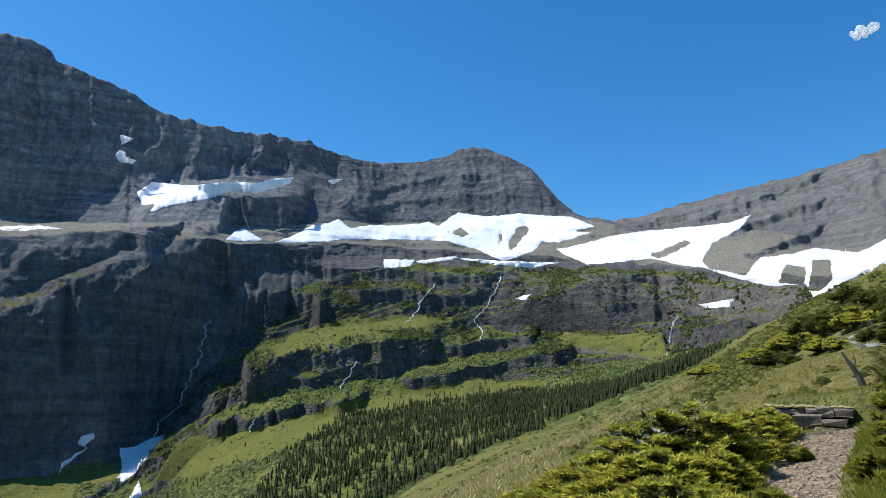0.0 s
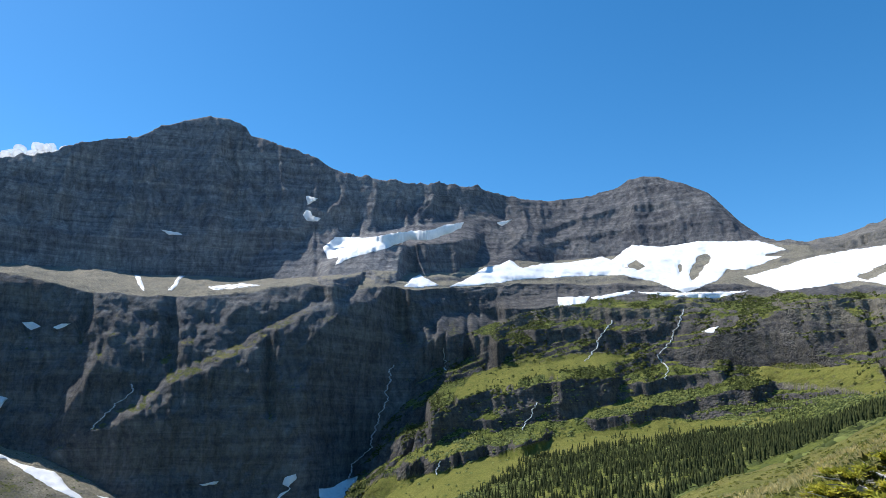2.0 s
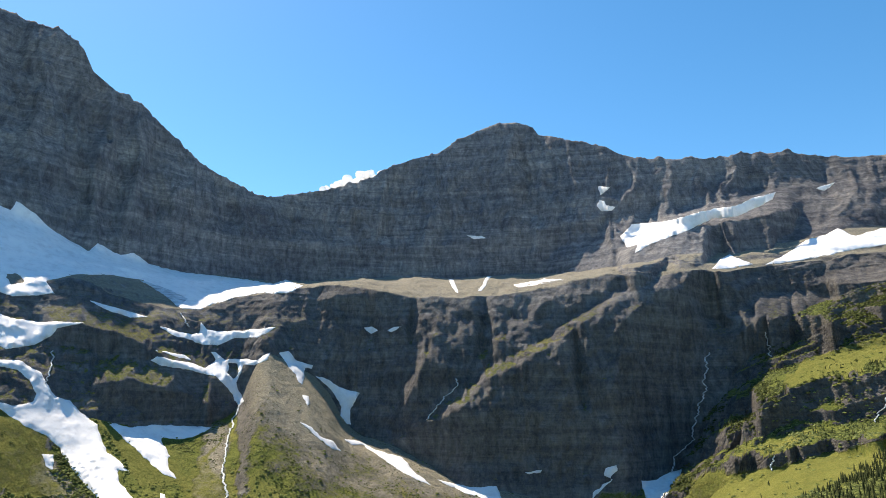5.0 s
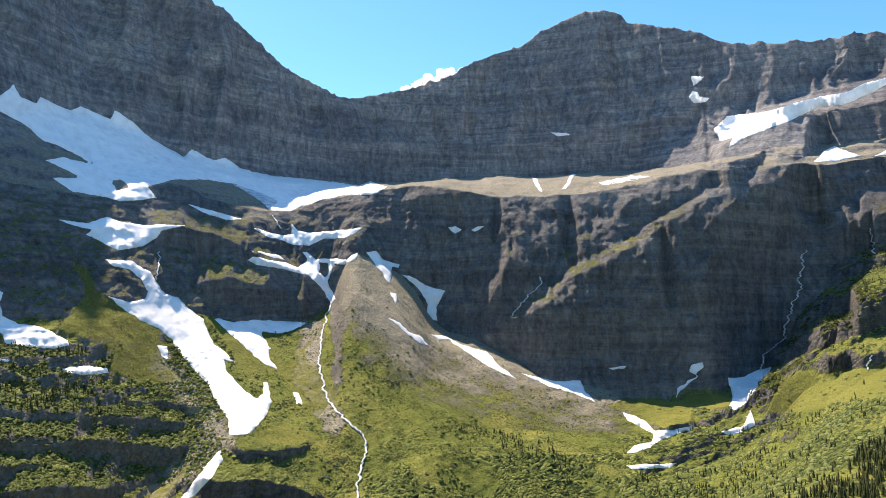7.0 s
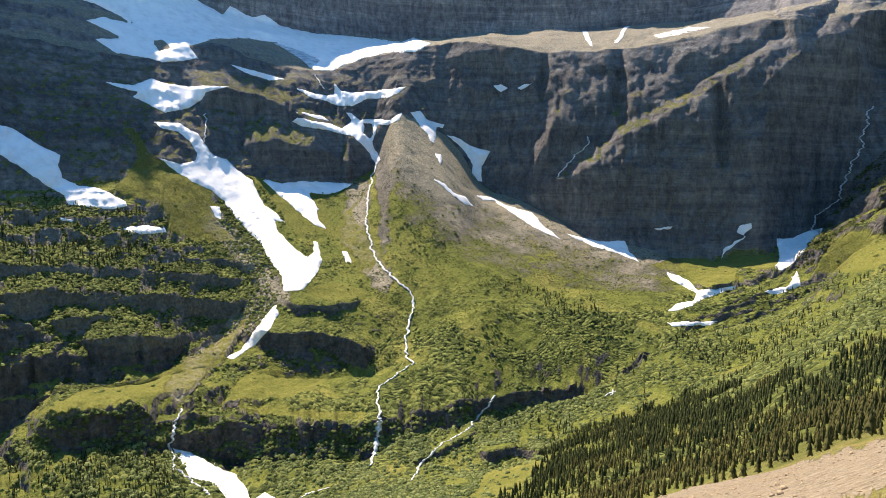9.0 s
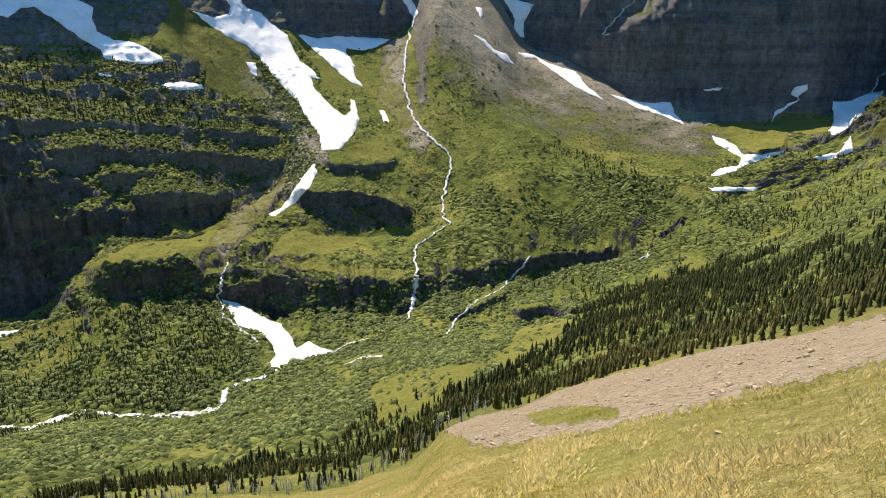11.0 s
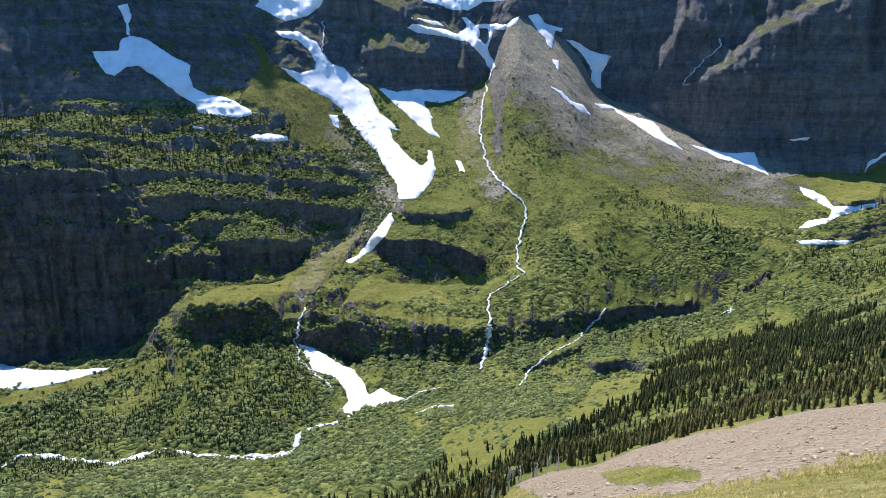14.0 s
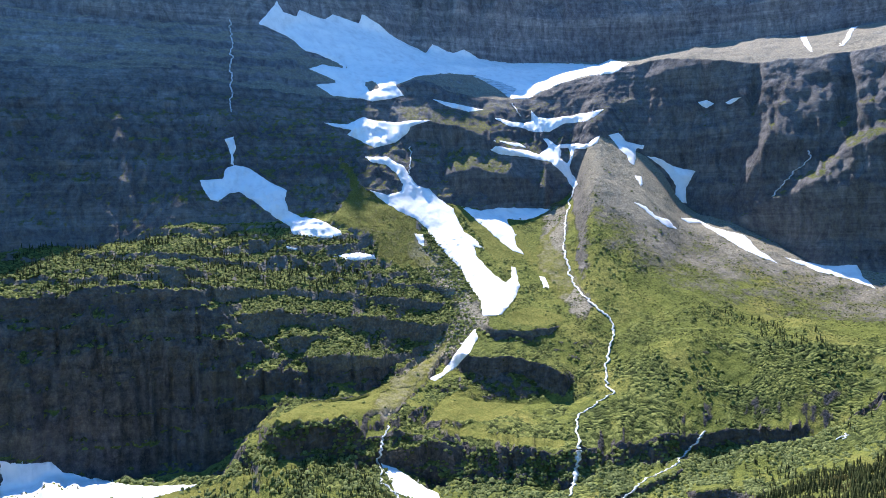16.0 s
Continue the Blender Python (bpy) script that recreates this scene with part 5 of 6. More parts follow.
def many(name, shapes, places, sizes, rng, material, label, category, flatten=1.0, sink=0.0):
    """One mesh of many alike plants, past counting."""
    all_co, all_f, base = [], [], 0
    pick = rng.randint(len(shapes), size=len(places))
    for k, (co, faces) in enumerate(shapes):
        at, s = places[pick == k], sizes[pick == k]
        q = rng.rand(len(at)) * 6.28
        c, n = np.cos(q)[:, None], np.sin(q)[:, None]
        wide = s[:, None] * rng.uniform(0.8, 1.25, (len(at), 1))
        x, y = co[None, :, 0] * wide, co[None, :, 1] * wide
        v = np.stack([x * c - y * n + at[:, :1], x * n + y * c + at[:, 1:2], co[None, :, 2] * s[:, None] * flatten + at[:, 2:3] - sink * s[:, None]], -1)
        f = faces[None] + (np.arange(len(at)) * len(co))[:, None, None] + base
        base += len(at) * len(co)
        all_co.append(v.reshape(-1, 3)), all_f.append(f.reshape(-1, 3))
    co, f = np.concatenate(all_co), np.concatenate(all_f)
    me = bpy.data.meshes.new(name)
    me.vertices.add(len(co)), me.loops.add(f.size), me.polygons.add(len(f))
    me.vertices.foreach_set("co", co.ravel().astype(np.float32))
    me.loops.foreach_set("vertex_index", f.ravel().astype(np.int32))
    me.polygons.foreach_set("loop_start", np.arange(0, f.size, 3, dtype=np.int32))
    me.update(calc_edges=True)
    me.materials.append(material)
    return tagged(new(name, me), label, category, kind="stuff")


FIRS = [fir_shape(k) for k in range(4)]
SMALL_FIRS = [fir_shape(10 + k, 3, 4) for k in range(3)]
TUFTS = [tuft_shape(k) for k in range(5)]
patchy = fbm(PX / 70, PY / 70, 4, 91)
fine = fbm(PX / 22, PY / 22, 3, 95)
WOOD_EDGE = [(97, -32.5), (84.2, -32.4), (73.4, -33.2), (63.2, -32.8), (57.9, -30.4), (47.6, -28.0), (42.9, -24.5), (38.5, -20.5), (30.1, -17.3),
             (20.4, -14.1), (16, -10), (13, -7), (9.8, -3.5), (2.8, -1.2), (-9.8, -0.2), (-14, 0.2), (-20, 2.6), (-34, 4)]
edge_e = lerp_table(BEAR, [p[0] for p in WOOD_EDGE], [p[1] for p in WOOD_EDGE]) + 0.8 * fine
wood = ((SEG >= 3) & (SEG <= 5) & (elev < edge_e) & (RAD > np.where(BEAR > 14, 215, np.where(BEAR > -8, 290, 520)))) * np.clip(0.75 + 1.2 * fine, 0.05, 1)
olive = smooth(0.0, 0.35, patchy + smooth(450, 200, RAD) * 0.8 - 0.05)

at, rng = scatter(wood * (1 - olive) * (BEAR > 14), 3900, 1)
many("conifer_forest", FIRS, at, rng.uniform(4, 9.5, len(at)), rng, FIR_MAT, "dense dark green fir forest on the lower valley side", "forest")
at, rng = scatter(wood * olive * (BEAR > 14), 4200, 2)
many("conifer_forest", FIRS, at, rng.uniform(3, 7, len(at)), rng, OLIVE_FIR_MAT, "thin olive-brown fir forest below the grassy slope", "forest")
at, rng = scatter(wood * (BEAR <= 14), 7600, 3)
many("conifer_forest", SMALL_FIRS, at, rng.uniform(5, 11, len(at)), rng, FIR_MAT, "wide dark green fir forest in the upper valley", "forest")
brow = (SEG == 3) & (BEAR > 12) & (BEAR < 58) & (RAD < 240)
at, rng = scatter(brow * np.clip(0.5 + fine, 0.05, 1) / RAD, 1500, 11)
many("krummholz", FIRS, at, rng.uniform(1.2, 3.2, len(at)), rng, OLIVE_FIR_MAT, "stunted olive-green firs along the lip of the scree", "forest")
fan = (BEAR > 58) & (elev > -28.4) & (elev < -18.5) & (SEG >= 4) & (SEG <= 6)
at, rng = scatter(fan * np.clip(0.45 + fine, 0, 1) * inside(BEAR, elev, [(98, -24), (90, -22.3), (80.5, -19.8), (72, -19.4), (69.2, -26.0), (75.6, -28.2), (98, -27)]), 3200, 4)
many("conifer_thicket", SMALL_FIRS, at, rng.uniform(2.6, 5.2, len(at)), rng, FIR_MAT, "thick young dark firs on the green fan", "forest")
shelf = inside(BEAR, elev, [(97, -1.5), (87, -2.2), (79.4, -1.8), (71.2, -2.6), (71.4, -6.0), (66, -7.5), (80, -7.5), (97, -6)])
at, rng = scatter(shelf * np.clip(0.4 + fine, 0, 1) * (steep < 50), 900, 5)
many("conifer_thicket", SMALL_FIRS, at, rng.uniform(4, 9, len(at)), rng, FIR_MAT, "dark firs lined up along the rock shelves", "forest")
mixed = ((SEG >= 3) & (SEG <= 8) & (elev > edge_e) & (BEAR < 45) & (steep < 42) & (RAD > 520)) * np.clip(patchy * 2 + fine - 0.1, 0, 1)
at, rng = scatter(mixed, 1500, 6)
many("conifer_thicket", SMALL_FIRS, at, rng.uniform(4, 8, len(at)), rng, FIR_MAT, "loose groups of dark firs on the green benches", "forest")

scrub_on = np.select([SEG == 4, SEG <= 7, SEG == 8, SEG == 9, SEG == 10], [(elev > edge_e) * 0.8, 1.0 + 0 * RAD, (0.9 + 0.8 * (BEAR < 22)) * (steep < 50), (0.5 + 2.5 * (BEAR > 62) + 1.0 * (BEAR < 22)) * (1 - apron) * (steep < 50), 0.12 * (steep < 40) * (HGT < 160)], 0.0)
scrub_on = scrub_on * (SEG >= 3) * (RAD > 200) * np.clip(0.35 + 1.6 * patchy + 0.6 * fine, 0.0, 1)
at, rng = scatter(scrub_on, 14500, 7)
many("mountain_scrub", TUFTS, at, rng.uniform(2.2, 6.5, len(at)) , rng, SCRUB_MAT, "low green alder scrub over the benches", "scrub", 0.8, 0.1)
pale_on = ((SEG >= 4) & (SEG <= 6) & (RAD > 380)) * np.clip(0.35 + 1.3 * fine - 0.5 * patchy, 0, 1) * (elev > edge_e) * np.where(BEAR > 36, 1.0, 0.25)
at, rng = scatter(pale_on, 15500, 8)
many("willow_scrub", TUFTS, at, rng.uniform(2.5, 6.0, len(at)), rng, PALE_SCRUB_MAT, "pale grey-green willow scrub on the valley floor", "scrub", 0.9, 0.05)
fringe = (SEG == 6) * np.where((ALONG > 0.8) | (ALONG < 0.2), 1.0, 0.35) * smooth(24, 30, BEAR) * np.clip(0.3 + 2 * fbm(arc / 30, HGT / 14, 3, 97), 0, 1) / np.maximum(np.gradient(RAD, axis=0), 0.2)
at, rng = scatter(fringe, 3000, 12)
many("mountain_scrub", TUFTS, at, rng.uniform(2.0, 5.5, len(at)), rng, SCRUB_MAT, "dark green scrub hanging on the ledges of the lower cliff", "scrub", 0.8, 0.1)
bench = ((SEG >= 7) & (SEG <= 9)) * (BEAR < 23) * (steep < 66) * np.clip(0.25 + 2.2 * fbm(PX / 55, PY / 55, 4, 99), 0, 1)
at, rng = scatter(bench, 7500, 13)
many("mountain_scrub", TUFTS, at, rng.uniform(3.0, 7.5, len(at)), rng, DARK_SCRUB_MAT, "dark green alder and fir scrub on the rock benches", "scrub", 0.85, 0.1)
at, rng = scatter(terrace * ((SEG == 8) | (SEG == 9)) * (steep < 48), 5500, 14)
many("mountain_scrub", TUFTS, at, rng.uniform(2.2, 5.5, len(at)), rng, SCRUB_MAT, "thick green scrub in bands along the rock terraces", "scrub", 0.8, 0.1)
cone_on = cone * ((SEG == 9) | (SEG == 8)) * np.clip(0.95 - apron, 0.12, 1) * np.clip(0.4 + 1.5 * fine, 0.1, 1)
at, rng = scatter(cone_on, 9000, 9)
many("mountain_scrub", TUFTS, at, rng.uniform(1.1, 2.7, len(at)), rng, DARK_SCRUB_MAT, "small dark shrubs dotted over the scree cone", "scrub", 0.7, 0.1)

# ---------- near the trail ----------
NEAR_GRASS = leaf_material("meadow_grass", (0.45, 0.38, 0.1), (0.8, 0.68, 0.3), glow=0.65)
STRAW_GRASS = leaf_material("straw_grass", (0.6, 0.5, 0.2), (0.85, 0.73, 0.38), glow=0.72)
GREEN_GRASS = leaf_material("green_grass", (0.2, 0.22, 0.035), (0.5, 0.47, 0.08), glow=0.65)
DWARF_MAT = leaf_material("dwarf_fir_needles", (0.2, 0.23, 0.03), (0.8, 0.74, 0.12), glow=0.7)
# inner needles, their colour darkened to stand for shade within the shrub
SHADED_NEEDLE_MAT = leaf_material("old_needles", (0.035, 0.042, 0.014), (0.12, 0.125, 0.03), glow=0.3)
DARK_DWARF_MAT = leaf_material("dark_needles", (0.06, 0.075, 0.02), (0.26, 0.27, 0.06), glow=0.5)


def stone_material(name, low, high, scale=9.0):
    s = Shade(name, 0.9, 0.2)
    vary = s.t.nodes.new("ShaderNodeObjectInfo").outputs["Random"]
    island = s.t.nodes.new("ShaderNodeNewGeometry").outputs["Random Per Island"]
    c = s.ramp(s.noise(scale, 7, 0.7), (0.3, low), (0.7, high))
    c = s.mix(0.5, c, s.ramp(vary, (0.0, (0.6, 0.58, 0.58)), (1.0, (1.25, 1.2, 1.1))), "MULTIPLY")
    c = s.mix(0.5, c, s.ramp(island, (0.0, (0.55, 0.53, 0.53)), (1.0, (1.3, 1.25, 1.15))), "MULTIPLY")
    s.colour(c)
    s.bump(s.noise(scale * 2, 6, 0.7), 0.5, 0.03)
    return s.m


WALL_STONE_MAT = stone_material("dark_wall_stone", (0.12, 0.1, 0.085), (0.34, 0.295, 0.24))
TURF = Shade("turf_edge", 0.95, 0.1)
TURF_EDGE_MAT = TURF.colour(TURF.ramp(TURF.noise(7.0, 7, 0.7), (0.3, (0.2, 0.16, 0.06)), (0.7, (0.5, 0.42, 0.2)))).m
PALE_STONE_MAT = stone_material("pale_scree_stone", (0.26, 0.195, 0.125), (0.6, 0.48, 0.33))


def ground_point(bearing, distance):
    """A place on the land at a bearing and distance."""
    q = (98 - bearing) / COLUMN
    j = int(q)
    u = q - j
    z = (1 - u) * np.interp(distance, RAD[:, j], HGT[:, j]) + u * np.interp(distance, RAD[:, j + 1], HGT[:, j + 1])
    a = radians(bearing)
    return Vector((-math.sin(a) * distance, math.cos(a) * distance, float(z)))


def part(name, co, faces, material, parent, label="", smooth_shade=False):
    ob = new(name, mesh_of(name, co, faces, material, not smooth_shade))
    ob.parent = parent
    if label:
        tagged(ob, label)
    return ob


def block(rng, size, chips=0.16):
    """A rough split stone: a squared lump with knocked corners. Points and faces."""
    co = []
    for z in (-1, 1):
        for k in range(5):
            q = k * math.pi / 2.5 + rng.uniform(-0.25, 0.25)
            f = rng.uniform(1 - chips * 2, 1.0)
            co.append((math.cos(q) * f * size[0] / 2, math.sin(q) * f * size[1] / 2, z * size[2] / 2 * rng.uniform(0.8, 1.0)))
    faces = [(4, 3, 2, 1, 0), (5, 6, 7, 8, 9)] + [(k, (k + 1) % 5, 5 + (k + 1) % 5, 5 + k) for k in range(5)]
    return np.array(co), faces


def limb(points, radii, sides=6):
    """A bent tapering limb through points."""
    co, faces = [], []
    pts = [Vector(p) for p in points]
    for k, (p, r) in enumerate(zip(pts, radii)):
        d = (pts[min(k + 1, len(pts) - 1)] - pts[max(k - 1, 0)]).normalized()
        side = d.cross(Vector((0.3, 0.9, 0.2))).normalized()
        up = d.cross(side)
        for i in range(sides):
            q = i * 2 * math.pi / sides
            co.append(tuple(p + side * (r * math.cos(q)) + up * (r * math.sin(q))))
    for k in range(len(pts) - 1):
        for i in range(sides):
            j = (i + 1) % sides
            faces.append((k * sides + i, k * sides + j, (k + 1) * sides + j, (k + 1) * sides + i))
    return co, faces


# --- firs that stand out singly, and the grey snags at the edge of the wood ---


def fir_tree(seed, label):
    base = new("fir_tree")
    tagged(base, label, "tree", "single firs at the edge of the wood")
    co, faces = fir_shape(seed, 7, 8)
    co = co * 6.5
    part("crown", co, faces, FIR_MAT if seed % 2 else OLIVE_FIR_MAT, base)
    lc, lf = limb([(0, 0, -0.3), (0.03, 0, 2.0), (0, 0.02, 5.6)], [0.13, 0.1, 0.02])
    part("trunk", lc, lf, BARK_MAT, base)
    return base


def snag(seed):
    """A dead fir: bare bleached trunk and a few broken boughs."""
    rng = random.Random(seed)
    base = new("dead_tree")
    tagged(base, "bare grey weathered dead fir without needles", "dead tree", "dead firs at the edge of the wood")
    h = rng.uniform(3.5, 6.0)
    bend = [(rng.uniform(-0.08, 0.08) * k, rng.uniform(-0.08, 0.08) * k, h * k / 4 - 0.2) for k in range(5)]
    lc, lf = limb(bend, [0.17, 0.14, 0.1, 0.07, 0.02])
    part("trunk", lc, lf, DEAD_MAT, base)
    for k in range(7):
        z, q, n = h * rng.uniform(0.2, 0.85), rng.uniform(0, 6.28), rng.uniform(0.35, 0.9)
        x, y = math.cos(q), math.sin(q)
        lc, lf = limb([(0, 0, z), (x * n * 0.6, y * n * 0.6, z - 0.05), (x * n, y * n, z + rng.uniform(-0.25, 0.2))], [0.05, 0.035, 0.012], 4)
        part("bough", lc, lf, DEAD_MAT, base)
    return base


rng = random.Random(5)
snags = [snag(k) for k in range(5)]
firs = [fir_tree(k, "small dark green fir at the edge of the grassy slope" if k % 2 else "small olive-brown fir at the edge of the grassy slope") for k in range(4)]


def plant(sources, count, lo, hi, near_d, far_d, size_lo, size_hi):
    for k in range(count):
        b, d = rng.uniform(lo, hi), rng.uniform(near_d, far_d)
        p = ground_point(b, d)
        s = rng.uniform(size_lo, size_hi)
        m = Matrix.LocRotScale(p, Euler((rng.uniform(-0.06, 0.06), rng.uniform(-0.06, 0.06), rng.uniform(0, 6.28))), (s, s, s))
        if k < len(sources):
            sources[k].matrix_world = m
        else:
            copy = copy_thing(sources[k % len(sources)], m)
            copy.scale = (s, s, s)


plant(snags, 190, 48, 88, 90, 150, 0.35, 0.9)
plant(firs, 130, 40, 88, 106, 190, 0.28, 0.68)

# --- the dwarf firs beside the trail ---


def sprays(rng, anchors, per, spread, size, lean=0.38):
    """Flat fans of needles, one above the other, that point outward and a little up."""
    co, faces = [], []
    for (px, py, pz, dx, dy) in anchors:
        for k in range(per):
            o = Vector((rng.gauss(0, spread), rng.gauss(0, spread), rng.gauss(0, spread * 0.3)))
            d = Vector((dx + rng.gauss(0, 0.6), dy + rng.gauss(0, 0.6), lean + rng.gauss(0, 0.22))).normalized()
            side = d.cross(Vector((rng.gauss(0, 0.25), rng.gauss(0, 0.25), 1))).normalized()
            p = Vector((px, py, pz)) + o
            s = size * rng.uniform(0.6, 1.3)
            for q in (-0.7, 0.0, 0.7):
                t = (d * math.cos(q) + side * math.sin(q)) * s
                w = side.cross(d).cross(t).normalized() * (s * 0.2)
                c = len(co)
                b = p + d * (s * 0.25 * (1 - abs(q)))
                co += [tuple(b - w), tuple(b + w), tuple(b + t)]
                faces.append((c, c + 1, c + 2))
    return co, faces


def dwarf_fir(seed, radius, height, label, material, per=40, arms=34, size=0.1):
    """Sprawling krummholz: low woody limbs, inner needles darkened as shade and fresh sprays in tiers over them."""
    rng = random.Random(seed)
    base = new("dwarf_fir")
    tagged(base, label, "shrub")
    fresh, old = [], []
    for k in range(arms):
        q, f = rng.uniform(0, 6.28), math.sqrt(rng.uniform(0.0, 1.0))
        bump = 0.8 + 0.5 * float(fbm(np.array(math.cos(q) * f * 2.2 + seed), np.array(math.sin(q) * f * 2.2), 2, 7))
        x, y = math.cos(q), math.sin(q)
        top = height * bump * math.sqrt(max(0.06, 1 - f * f * 0.85))
        for h in (1.0, 0.68, 0.36):
            g = min(1.05, f + (1 - h) * 0.4)
            fresh.append((x * radius * g, y * radius * g, top * h, x * 0.8, y * 0.8))
            # inner sprays under each tier, drawn in the shade-dark colour
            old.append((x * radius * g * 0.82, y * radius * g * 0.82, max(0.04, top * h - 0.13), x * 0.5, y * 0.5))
    co, faces = sprays(rng, fresh, per, radius * 0.065, size)
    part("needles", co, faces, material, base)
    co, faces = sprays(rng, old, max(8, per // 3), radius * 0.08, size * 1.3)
    part("old_needles", co, faces, SHADED_NEEDLE_MAT, base, "old needles inside the shrub, coloured dark for the shade there")
    for k in range(7):
        q, n = rng.uniform(0, 6.28), radius * rng.uniform(0.5, 0.95)
        x, y = math.cos(q), math.sin(q)
        lc, lf = limb([(0, 0, -0.1), (x * n * 0.4, y * n * 0.4, height * 0.3), (x * n, y * n, height * rng.uniform(0.3, 0.6))], [0.06, 0.04, 0.01], 5)
        part("limb", lc, lf, BARK_MAT, base)
    return base


def set_down(ob, bearing, distance, turn=0.0, scale=1.0, dz=0.0):
    p = ground_point(bearing, distance)
    ob.matrix_world = Matrix.LocRotScale(p + Vector((0, 0, dz)), Euler((0, 0, turn)), (scale, scale, scale))
    return ob


BUSHES = [(-19.0, 13.8, 1.05, 1.4), (-15.8, 13.4, 1.1, 1.3), (-12.8, 13.0, 1.15, 0.85), (-17.2, 11.8, 1.0, 0.85), (-21.6, 15.6, 0.85, 1.05), (-22.8, 18.2, 0.9, 0.9), (-24.2, 20.2, 0.7, 0.65),
          (-14.0, 11.2, 1.0, 0.6), (-10.6, 11.8, 1.0, 0.5), (-20.4, 12.0, 0.6, 0.7), (-17.6, 10.2, 0.8, 0.5), (-9.2, 13.6, 1.0, 0.5), (-7.0, 12.2, 0.8, 0.35), (-12.0, 10.0, 0.8, 0.35), (-20.6, 9.6, 0.35, 0.3)]
for k, (b, d, r, h) in enumerate(BUSHES):
    set_down(dwarf_fir(20 + k, r, h, "sprawling yellow-green dwarf fir beside the gravel trail", DWARF_MAT), b, d)
SIDE = [(-34.2, 10.5, 0.5, 0.4), (-33.2, 17.5, 0.7, 0.7), (-32.2, 20.2, 0.8, 0.9), (-31.0, 12.2, 0.35, 0.35), (-26.0, 15.8, 0.25, 0.28), (-24.2, 10.6, 0.3, 0.22), (-33.4, 13.5, 0.6, 0.5)]
for k, (b, d, r, h) in enumerate(SIDE):
    set_down(dwarf_fir(40 + k, r, h, "low green shrub on the uphill side of the trail", GREEN_GRASS, 40, 16, 0.09), b, d)
UPHILL = [(-26.5, 40, 1.3, 0.9), (-28.0, 42, 1.5, 1.1), (-29.5, 43, 1.5, 1.0), (-31.0, 40, 1.3, 1.0), (-25.3, 36, 1.0, 0.7), (-32.4, 44, 1.6, 1.1), (-28.6, 36, 0.9, 0.7),
          (-32.5, 35, 1.1, 0.9), (-33.6, 38, 1.3, 1.0), (-24.2, 41, 0.9, 0.6), (-32.6, 27, 0.8, 0.8), (-34.0, 30, 1.0, 0.9), (-20.5, 44, 1.0, 0.5), (-30.4, 50, 1.2, 0.8)]
for k, (b, d, r, h) in enumerate(UPHILL):
    set_down(dwarf_fir(60 + k, r, h, "dark green dwarf fir on the grassy hillside", DARK_DWARF_MAT if k % 3 else DWARF_MAT, 26, 30, 0.13), b, d)

# --- dead branches and the leaning stump ---


def dead_brush(seed, n, length, label):
    rng = random.Random(seed)
    base = new("dead_brush")
    tagged(base, label, "dead wood", "bleached dead branches")
    for k in range(n):
        q, s = rng.uniform(0, 6.28), length * rng.uniform(0.4, 1.0)
        x, y, z = math.cos(q), math.sin(q), rng.uniform(-0.15, 0.45)
        lc, lf = limb([(0, 0, 0), (x * s * 0.5, y * s * 0.5, z * s * 0.6), (x * s, y * s, z * s * rng.uniform(0.5, 1.0))], [0.02, 0.013, 0.004], 4)
        part("branch", lc, lf, DEAD_MAT, base)
    return base


for k, (b, d) in enumerate([(-15.8, 13.4), (-17.0, 14.0), (-14.2, 13.2), (-18.0, 14.8), (-12.0, 12.6), (-9.0, 11.6), (-25.5, 42), (-24.0, 39.5), (-29.8, 36), (-31.0, 31), (-13.5, 15.5)]):
    set_down(dead_brush(80 + k, 30, 0.85 if d < 20 else 0.75, "tangle of bleached grey dead branches on the slope"), b, d, 0, 1, {0: 0.75, 1: 0.8, 2: 0.65, 3: 0.75}.get(k, 0.25 if d < 20 else 0.3))
stump = new("leaning_stump")
tagged(stump, "dark weathered leaning stump with a forked broken top", "dead wood")
lc, lf = limb([(0, 0, -0.2), (-0.25, 0, 0.5), (-0.6, 0.05, 1.1), (-0.95, 0.1, 1.7)], [0.2, 0.15, 0.11, 0.04], 8)
part("trunk", lc, lf, BARK_MAT, stump)
lc, lf = limb([(-0.45, 0.02, 0.9), (-0.3, 0.1, 1.3), (-0.35, 0.1, 1.7)], [0.08, 0.05, 0.015], 6)
part("fork", lc, lf, BARK_MAT, stump)
set_down(stump, -30.6, 25.5, 0, 0.6)

# --- the low stone step by the bend of the trail ---
wall = new("stone_wall")
tagged(wall, "low dry wall of dark rough stones under a turf edge", "wall")
wall_at = ground_point(-27.2, 21.75)
wall.matrix_world = Matrix.LocRotScale(wall_at, Euler((0, 0, radians(-27.2))), (1, 1, 1))
rng = random.Random(9)


def slab(rng, wide, deep, high):
    """A squared wall stone with a worn front and slightly skewed edges."""
    co = []
    for z, f in ((0, 0.97), (0.25, 1.0), (0.8, 1.0), (1, 0.94)):
        for x, y in ((-1, -1), (1, -1), (1, 1), (-1, 1)):
            co.append((x * wide / 2 * f + rng.uniform(-0.045, 0.045), y * deep / 2 * f + rng.uniform(-0.06, 0.06), z * high + rng.uniform(-0.035, 0.035)))
    faces = [(3, 2, 1, 0), (12, 13, 14, 15)]
    for k in range(3):
        faces += [(k * 4 + i, k * 4 + (i + 1) % 4, k * 4 + 4 + (i + 1) % 4, k * 4 + 4 + i) for i in range(4)]
    return np.array(co), faces


